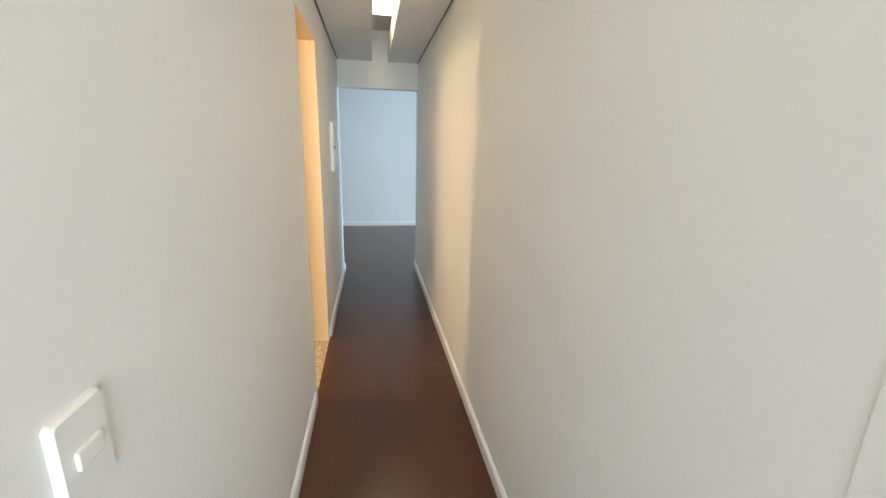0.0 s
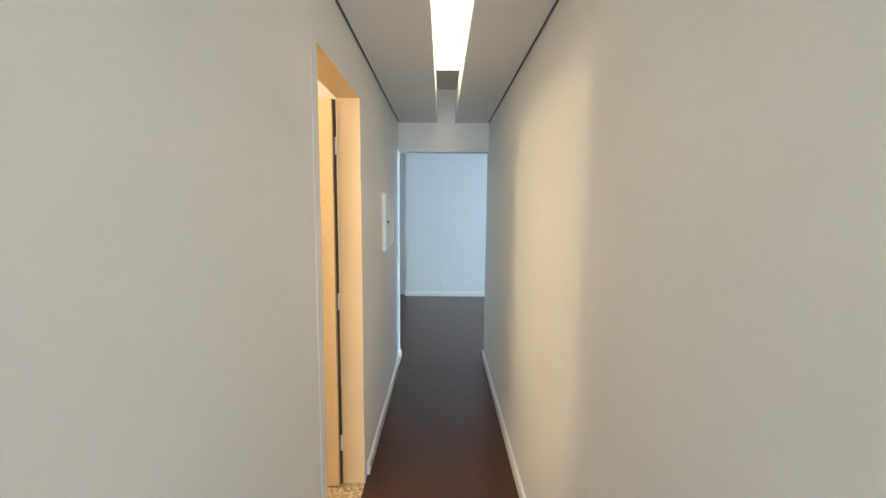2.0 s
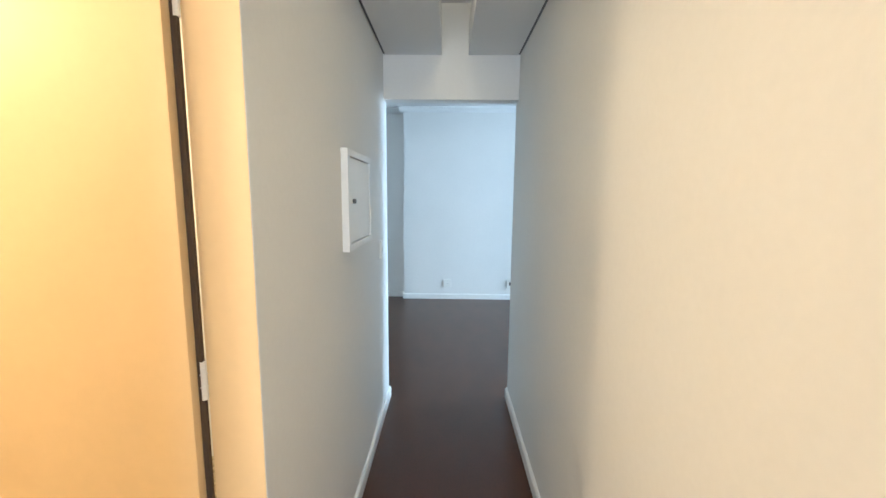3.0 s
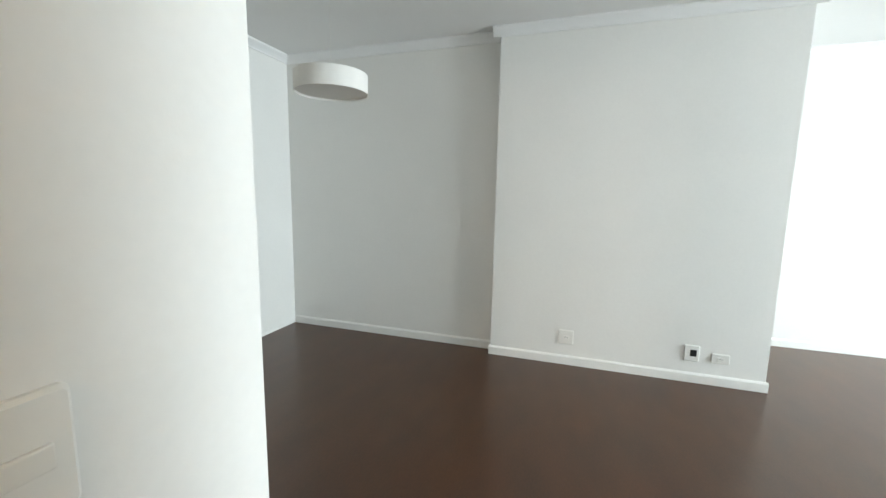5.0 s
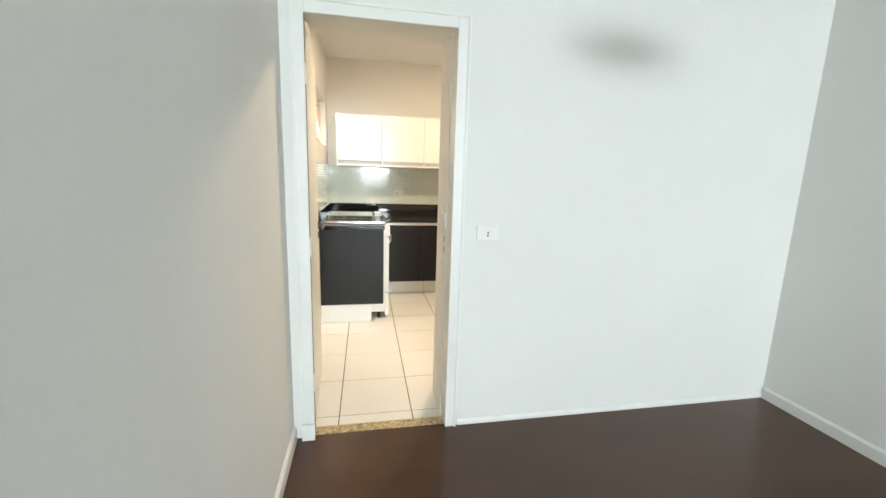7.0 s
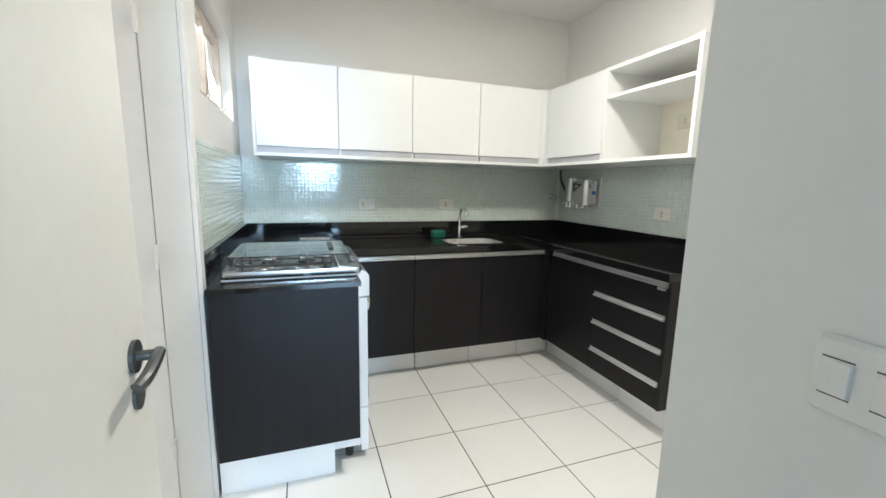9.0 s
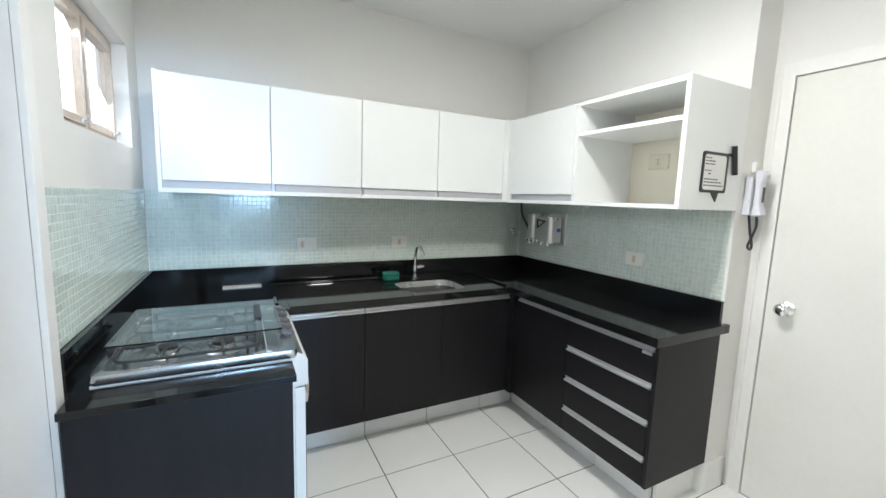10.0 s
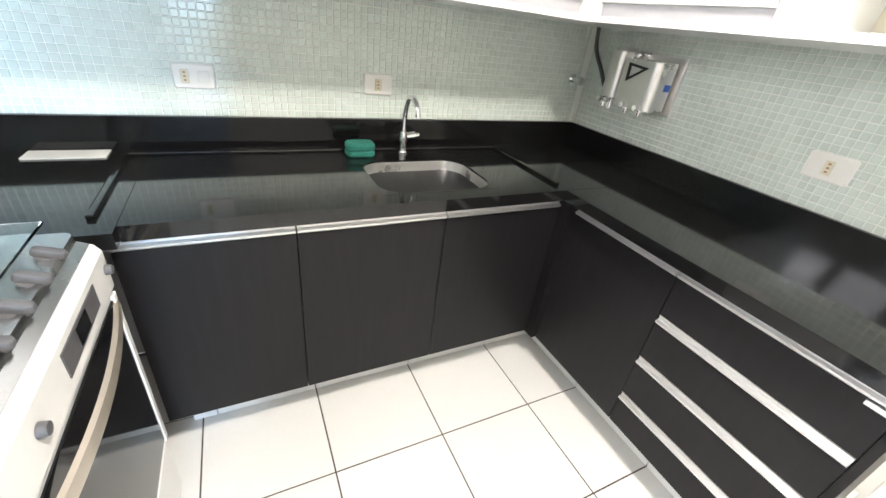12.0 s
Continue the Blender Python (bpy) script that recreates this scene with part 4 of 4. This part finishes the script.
    part("display_glass", boxes((fx + 0.0022, 4.47, 0.832, fx + 0.003, 4.53, 0.870)), BLACKGLASS, e)
    for yy in (4.28, 4.69):
        b = bmesh.new()
        cyl(b, (fx, yy, 0.852), (fx + 0.012, yy, 0.852), 0.012, 0.010, 16)
        part("button", b, GREY, e, "", True)
    dr = part("oven_door", boxes((x1 + 0.001, y0 + 0.006, 0.26, x1 + 0.036, y1 - 0.006, 0.79), bevel=0.003), ENAMEL, e)
    part("oven_glass", boxes((x1 + 0.0362, y0 + 0.03, 0.285, x1 + 0.041, y1 - 0.03, 0.775), bevel=0.001), BLACKGLASS, dr, "dark oven glass")
    b = bmesh.new()
    ym, half = (y0 + y1) / 2, (y1 - y0) / 2 - 0.012
    arc = []
    for k in range(25):
        u = -1 + k / 12
        px = x1 + 0.044 + 0.03 * (1 - u * u)
        py = ym + half * u
        arc.append([Vector((px - 0.009, py, 0.730)), Vector((px, py, 0.732)), Vector((px + 0.002, py, 0.747)), Vector((px, py, 0.766)), Vector((px - 0.009, py, 0.768))])
    loft(b, arc, True, True)
    part("oven_handle", b, CHAMPAGNE, dr, "wide bowed champagne metal oven handle", True)
    part("door_trim", boxes((x1 + 0.0361, y1 - 0.0295, 0.27, x1 + 0.044, y1 - 0.008, 0.785), bevel=0.002), ENAMEL, dr)
    part("lower_panel", boxes((x1 + 0.001, y0 + 0.006, 0.035, x1 + 0.036, y1 - 0.006, 0.255), bevel=0.003), ENAMEL, e)


stove()

# ---- kitchen: wall units ----
UY, UX, U0, U1 = 4.998, 2.134, 1.449, 1.994
ux = [0.162, 0.648, 1.120, 1.600, 2.092]
for i, (a, b) in enumerate(zip(ux, ux[1:])):
    c = thing("wall_cabinet", ((a + b) / 2, 5.2, U0), "white laminate wall cabinet above the worktop", "cabinet", "wall cabinets")
    part("body", boxes((a + (0.0005 if i else 0), UY + 0.032, U0 + 0.02, b - 0.0005, YB - 0.001, U1)), WHITELAM, c)
    part("base_board", boxes((a + (0.0005 if i else 0), UY + 0.001, U0, b - 0.0005, YB - 0.001, U0 + 0.0195)), WHITELAM, c)
    part("door", boxes((a + (0.0185 if i == 0 else 0.002), UY, U0 + 0.058, b - 0.002, UY + 0.018, U1 - 0.003), bevel=0.001), WHITELAM, c)
    part("grip_channel", boxes((a + 0.018, UY + 0.012, U0 + 0.0205, b - 0.002, UY + 0.031, U0 + 0.057)), GRIP, c, "aluminium grip channel")
    if i == 0:
        part("side_panel", boxes((a, UY, U0 + 0.02, a + 0.0165, UY + 0.0195, U1)), WHITELAM, c)
c = thing("wall_cabinet", (2.35, 4.7, U0), "white laminate corner wall cabinet with one door", "cabinet", "wall cabinets")
part("body", boxes((UX + 0.02, 4.4015, U0 + 0.02, XR - 0.001, YB - 0.001, U1), (2.093, UY + 0.02, U0 + 0.02, UX + 0.02, YB - 0.001, U1)), WHITELAM, c)
part("corner_post", boxes((2.093, UY, U0 + 0.02, UX + 0.019, UY + 0.0195, U1), (UX, UY - 0.04, U0 + 0.02, UX + 0.019, UY - 0.001, U1)), WHITELAM, c)
part("base_board", boxes((UX + 0.001, 4.4015, U0, XR - 0.001, YB - 0.001, U0 + 0.0195), (2.093, UY + 0.001, U0, UX, YB - 0.001, U0 + 0.0195)), WHITELAM, c)
part("door", boxes((UX, 4.404, U0 + 0.058, UX + 0.018, UY - 0.042, U1 - 0.003), bevel=0.001), WHITELAM, c)
part("grip_channel", boxes((UX + 0.012, 4.404, U0 + 0.0205, UX + 0.0195, UY - 0.042, U0 + 0.057)), GRIP, c, "aluminium grip channel")
c = thing("open_shelf_unit", (2.35, 4.1, U0), "white open shelf unit with one shelf", "shelf unit")
part("side_panel", boxes((UX, 3.787, U0, XR - 0.001, 3.807, U1 + 0.002), bevel=0.001), WHITELAM, c)
part("side_panel", boxes((UX, 4.381, U0 + 0.0205, XR - 0.001, 4.400, U1 - 0.0205), bevel=0.001), WHITELAM, c)
part("top_panel", boxes((UX, 3.8075, U1 - 0.02, XR - 0.001, 4.400, U1)), WHITELAM, c)
part("bottom_panel", boxes((UX, 3.8075, U0, XR - 0.001, 4.400, U0 + 0.02)), WHITELAM, c)
# added sheet that tones the bare wall; the unit itself has no back
part("wall_sheet", boxes((XR - 0.003, 3.8075, U0 + 0.0205, XR - 0.001, 4.3805, U1 - 0.0205)), SHELFBACK, c, "thin cream sheet added over the bare wall")
part("shelf", boxes((UX + 0.004, 3.8075, 1.818, XR - 0.0035, 4.3805, 1.838), bevel=0.001), WHITELAM, c)

plate("wall_socket", (0.873, YB - 0.003, 1.141), (0, -1), 0.122, 0.078, "white switch and socket plate on the mosaic", "wall socket", "brown_double")
plate("wall_socket", (1.505, YB - 0.003, 1.144), (0, -1), 0.115, 0.078, "white socket plate above the sink", "wall socket", "brown")
plate("wall_socket", (XR - 0.003, 4.295, 1.144), (-1, 0), 0.122, 0.078, "white socket plate above the side worktop", "wall socket", "brown")
plate("wall_socket", (XR - 0.003, 4.20, 1.70), (-1, 0), 0.12, 0.085, "cream socket plate inside the open shelf", "wall socket", "old")

# water filter on the side wall
wf = thing("water_filter", (2.5, 5.0, 1.165), "brushed steel wall water filter with hose", "water filter")
part("back_plate", boxes((XR - 0.016, 4.865, 1.155, XR - 0.003, 5.155, 1.375), bevel=0.003), STEEL, wf)
bm = bmesh.new()
loft(bm, [[Vector((2.44 + (p.x - 2.44) * 1.0, p.y, z)) for p in rrect(2.44, 4.885, XR - 0.0165, 5.07, 0.03, z)] for z in (1.17, 1.35)], True, True)
part("housing", bm, STEEL, wf, "", True)
bm = bmesh.new()
loft(bm, [rrect(2.44, 5.072, XR - 0.0165, 5.15, 0.025, 1.19), rrect(2.44, 5.072, XR - 0.0165, 5.15, 0.025, 1.37)], True, True)
cyl(bm, (2.495, 5.11, 1.37), (2.495, 5.11, 1.385), 0.045, 0.04)
part("cartridge", bm, STEEL, wf, "", True)
bm = bmesh.new()
tri = [Vector((2.439, 5.03, 1.335)), Vector((2.439, 4.93, 1.325)), Vector((2.439, 5.025, 1.265))]
mid = sum(tri, Vector()) / 3
inner = [mid + (v - mid) * 0.6 for v in tri]
fwd = Vector((-0.0025, 0, 0))
loft(bm, [tri, [v + fwd for v in tri], [v + fwd for v in inner], inner])
part("logo_patch", bm, BLACK, wf, "dark triangular badge")
part("label_patch", boxes((2.50, 4.8835, 1.25, 2.535, 4.8848, 1.275)), BLUE, wf, "small blue label")
for yy in (4.93, 5.0, 5.09, 5.13):
    bm = bmesh.new()
    cyl(bm, (2.462, yy, 1.145), (2.462, yy, 1.185), 0.012, 0.014, 14)
    cyl(bm, (2.442, yy, 1.178), (2.425, yy, 1.178), 0.011, 0.010, 14)
    part("tap_knob", bm, CHROME, wf, "", True)
bm = bmesh.new()
tube(bm, smooth_line([(2.53, 5.13, 1.18), (2.525, 5.19, 1.20), (2.53, 5.26, 1.28), (2.535, 5.33, 1.36), (2.545, 5.36, 1.448)]), 0.009, 10)
part("hose", bm, GREY, wf, "grey hose", True)
vl = thing("valve", (2.51, YB, 1.216), "small chrome wall valve", "valve")
bm = bmesh.new()
cyl(bm, (2.50, YB - 0.003, 1.216), (2.50, YB - 0.010, 1.216), 0.026)
cyl(bm, (2.50, YB - 0.010, 1.216), (2.50, YB - 0.05, 1.216), 0.013)
part("body", bm, CHROME, vl, "", True)
bm = bmesh.new()
cyl(bm, (2.50, YB - 0.05, 1.216), (2.50, YB - 0.075, 1.216), 0.02, 0.018, 8)
part("handle", bm, CHROME, vl, "", True)

# memo board with pen on the shelf unit's side
mb = thing("memo_board", (2.36, 3.786, 1.61), "white memo board with a black speech-bubble frame", "memo board")
bm = bmesh.new()
yb = 3.7865
outl = lambda g, y: [Vector((p.x, y, p.y)) for p in rrect(2.263 + g, 1.525 + g, 2.452 - g, 1.700 - g, 0.014, 0)]
loft(bm, [outl(0, yb), outl(0, yb - 0.005), outl(0.012, yb - 0.005), outl(0.012, yb - 0.001)])
tip = [Vector((2.345, yb, 1.526)), Vector((2.40, yb, 1.526)), Vector((2.385, yb, 1.486))]
loft(bm, [tip, [v + Vector((0, -0.005, 0)) for v in tip]], True, True)
part("frame", bm, BLACK, mb)
part("sheet", boxes((2.274, yb - 0.003, 1.536, 2.441, yb - 0.0002, 1.689)), PLASTIC, mb)
rng = random.Random(4)
for z, x0, x1 in ((1.674, 2.285, 2.325), (1.661, 2.285, 2.36), (1.648, 2.285, 2.355), (1.620, 2.285, 2.335), (1.607, 2.31, 2.33), (1.583, 2.285, 2.385), (1.570, 2.285, 2.415), (1.556, 2.285, 2.43)):
    x = x0
    while x < x1:
        w = rng.uniform(0.008, 0.022)
        part("writing_bar", boxes((x, yb - 0.0034, z - 0.0025, min(x + w, x1), yb - 0.0031, z + 0.0025)), BLACK, mb)
        x += w + 0.005
pn = thing("marker_pen", (2.49, 3.786, 1.61), "black marker pen clipped beside the memo board", "pen")
bm = bmesh.new()
cyl(bm, (2.472, yb - 0.012, 1.735), (2.500, yb - 0.012, 1.61), 0.011, 0.011, 14)
part("barrel", bm, BLACK, pn, "", True)
part("clip", boxes((2.448, yb - 0.008, 1.69, 2.478, yb - 0.0005, 1.702), bevel=0.001), BLACK, pn)

# intercom on the wall return
ic = thing("intercom", (2.66, 3.789, 1.42), "pale grey wall intercom handset with coiled cord", "intercom")
part("base", boxes((2.615, 3.756, 1.43, 2.700, 3.7885, 1.61), bevel=0.008), LILAC, ic)
bm = bmesh.new()
loft(bm, [rrect(2.628, 3.722, 2.672, 3.756, 0.012, 1.425), rrect(2.622, 3.708, 2.678, 3.756, 0.014, 1.435), rrect(2.626, 3.722, 2.674, 3.752, 0.012, 1.475), rrect(2.626, 3.722, 2.674, 3.752, 0.012, 1.575), rrect(2.622, 3.708, 2.678, 3.756, 0.014, 1.615), rrect(2.628, 3.720, 2.672, 3.756, 0.012, 1.635)], True, True)
part("handset", bm, LILAC, ic, "", True)
part("hook", boxes((2.64, 3.7205, 1.49, 2.66, 3.7225, 1.56)), BLACK, ic, "dark handset grip")
part("bracket", boxes((2.66, 3.77, 1.63, 2.68, 3.789, 1.68), bevel=0.003), PLASTIC, ic)
bm = bmesh.new()
path = smooth_line([(2.645, 3.735, 1.425), (2.642, 3.73, 1.38), (2.63, 3.74, 1.32), (2.62, 3.745, 1.285), (2.645, 3.745, 1.268), (2.665, 3.75, 1.29), (2.662, 3.76, 1.34), (2.655, 3.772, 1.43)], 14)
coil = []
for i, p in enumerate(path):
    coil.append(p)
tube(bm, coil, 0.0055, 8)
part("cord", bm, BLACK, ic, "black coiled cord", True)


# ---- tiles: kitchen floor and mosaic ----
structure("tile_bed", boxes((XK, 2.476, -0.1, 2.76, YB, -0.002), (0.20, 2.476, -0.1, 0.3, 2.48, -0.002)), GROUT, "grey grout bed of the kitchen floor", "floor")
kfloor = thing("kitchen_floor", (1.4, 4.0, 0), "white glossy square kitchen floor tiles", "floor", kind="structure")
PX, PY, GAP = 0.4115, 0.4035, 0.0028
tx = [1.142 + PX * k for k in range(-4, 6)]
ty = [4.180 + PY * k for k in range(-6, 5)]
shared = {}
for a, b in zip(tx, tx[1:]):
    for c, d in zip(ty, ty[1:]):
        x0, x1, y0, y1 = max(a + GAP, XK), min(b - GAP, 2.758), max(c + GAP, 2.476), min(d - GAP, YB)
        if x1 - x0 < 0.02 or y1 - y0 < 0.02:
            continue
        key = (round(x1 - x0, 3), round(y1 - y0, 3))
        if key not in shared:
            bm = boxes((-key[0] / 2, -key[1] / 2, -0.008, key[0] / 2, key[1] / 2, 0), bevel=0.0012)
            me = bpy.data.meshes.new("tile")
            bm.to_mesh(me)
            bm.free()
            me.materials.append(TILE)
            shared[key] = me
        o = new("tile", shared[key])
        o.location = ((x0 + x1) / 2, (y0 + y1) / 2, 0)
        o.parent = kfloor
        o.matrix_parent_inverse = kfloor.matrix_world.inverted()
        jit = random.Random(len(kfloor.children))
        o.rotation_euler = (jit.uniform(-0.0012, 0.0012), jit.uniform(-0.0012, 0.0012), 0)

MP, MS, MT = 0.0248, 0.0224, 0.003
ROWS = int((1.462 - 1.0115) / MP)


def mosaic_mesh(name, places, tilt):
    """Glass chips: a raised, slightly tilted top and four bevelled sides each. places: origin, along, out."""
    verts, faces = [], []
    r = random.Random(7)
    for p, u, o in places:
        i0 = len(verts)
        w = Vector((0, 0, 1))
        ta, tb = r.uniform(-tilt, tilt), r.uniform(-tilt, tilt)
        for s, depth in ((MS / 2, 0.0), (MS / 2 - 0.0012, MT)):
            for a, b in ((-1, -1), (1, -1), (1, 1), (-1, 1)):
                lift = depth + ((ta * a + tb * b) * s if depth else 0)
                verts.append(p + u * (a * s) + w * (b * s) + o * lift)
        faces.append((i0 + 4, i0 + 5, i0 + 6, i0 + 7))
        for k in range(4):
            faces.append((i0 + k, i0 + (k + 1) % 4, i0 + 4 + (k + 1) % 4, i0 + 4 + k))
    me = bpy.data.meshes.new(name)
    me.from_pydata([tuple(v) for v in verts], [], faces)
    me.materials.append(MOSAIC)
    me.update()
    return me


def splash(name, start, along, out, length, near, label):
    a, u, o = Vector(start), Vector(along), Vector(out)
    e = thing(name, a, label, "backsplash", kind="structure")
    bm = bmesh.new()
    q = a + o * 0.0005
    ends = [q, q + u * length, q + u * length + o * 0.0012, q + o * 0.0012]
    loft(bm, [ends, [v + Vector((0, 0, ROWS * MP)) for v in ends]], True, True)
    part("grout", bm, MGROUT, e)
    cols = int(length / MP)
    far, chips = [], []
    for i in range(cols):
        for j in range(ROWS):
            p = a + u * ((i + 0.5) * MP) + o * 0.0012 + Vector((0, 0, (j + 0.5) * MP))
            (chips if i < near else far).append((p, u, o))
    ob = new("mosaic_field", mosaic_mesh("mosaic_field", far, 0.007))
    ob.parent = e
    ob.matrix_parent_inverse = e.matrix_world.inverted()
    tagged(ob, kind="stuff")
    kinds = [mosaic_mesh("mosaic_tile", [(Vector((0, 0, 0)), u, o)], t) for t in (0.003, 0.006, 0.009, 0.012)]
    r = random.Random(3)
    for p, _, _ in chips:
        t = new("mosaic_tile", r.choice(kinds))
        t.location = p
        t.parent = e
        t.matrix_parent_inverse = e.matrix_world.inverted()


splash("backsplash_back", (XK + 0.006, YB, 1.0115), (1, 0, 0), (0, -1, 0), XR - XK - 0.012, 0, "pale green glass mosaic backsplash behind the sink")
splash("backsplash_side", (XR, 3.802, 1.0115), (0, 1, 0), (-1, 0, 0), YB - 3.81, 16, "pale green glass mosaic backsplash above the drawers")
splash("backsplash_stove", (XK, 4.120, 1.0115), (0, 1, 0), (1, 0, 0), YB - 4.13, 0, "pale green glass mosaic backsplash beside the stove")
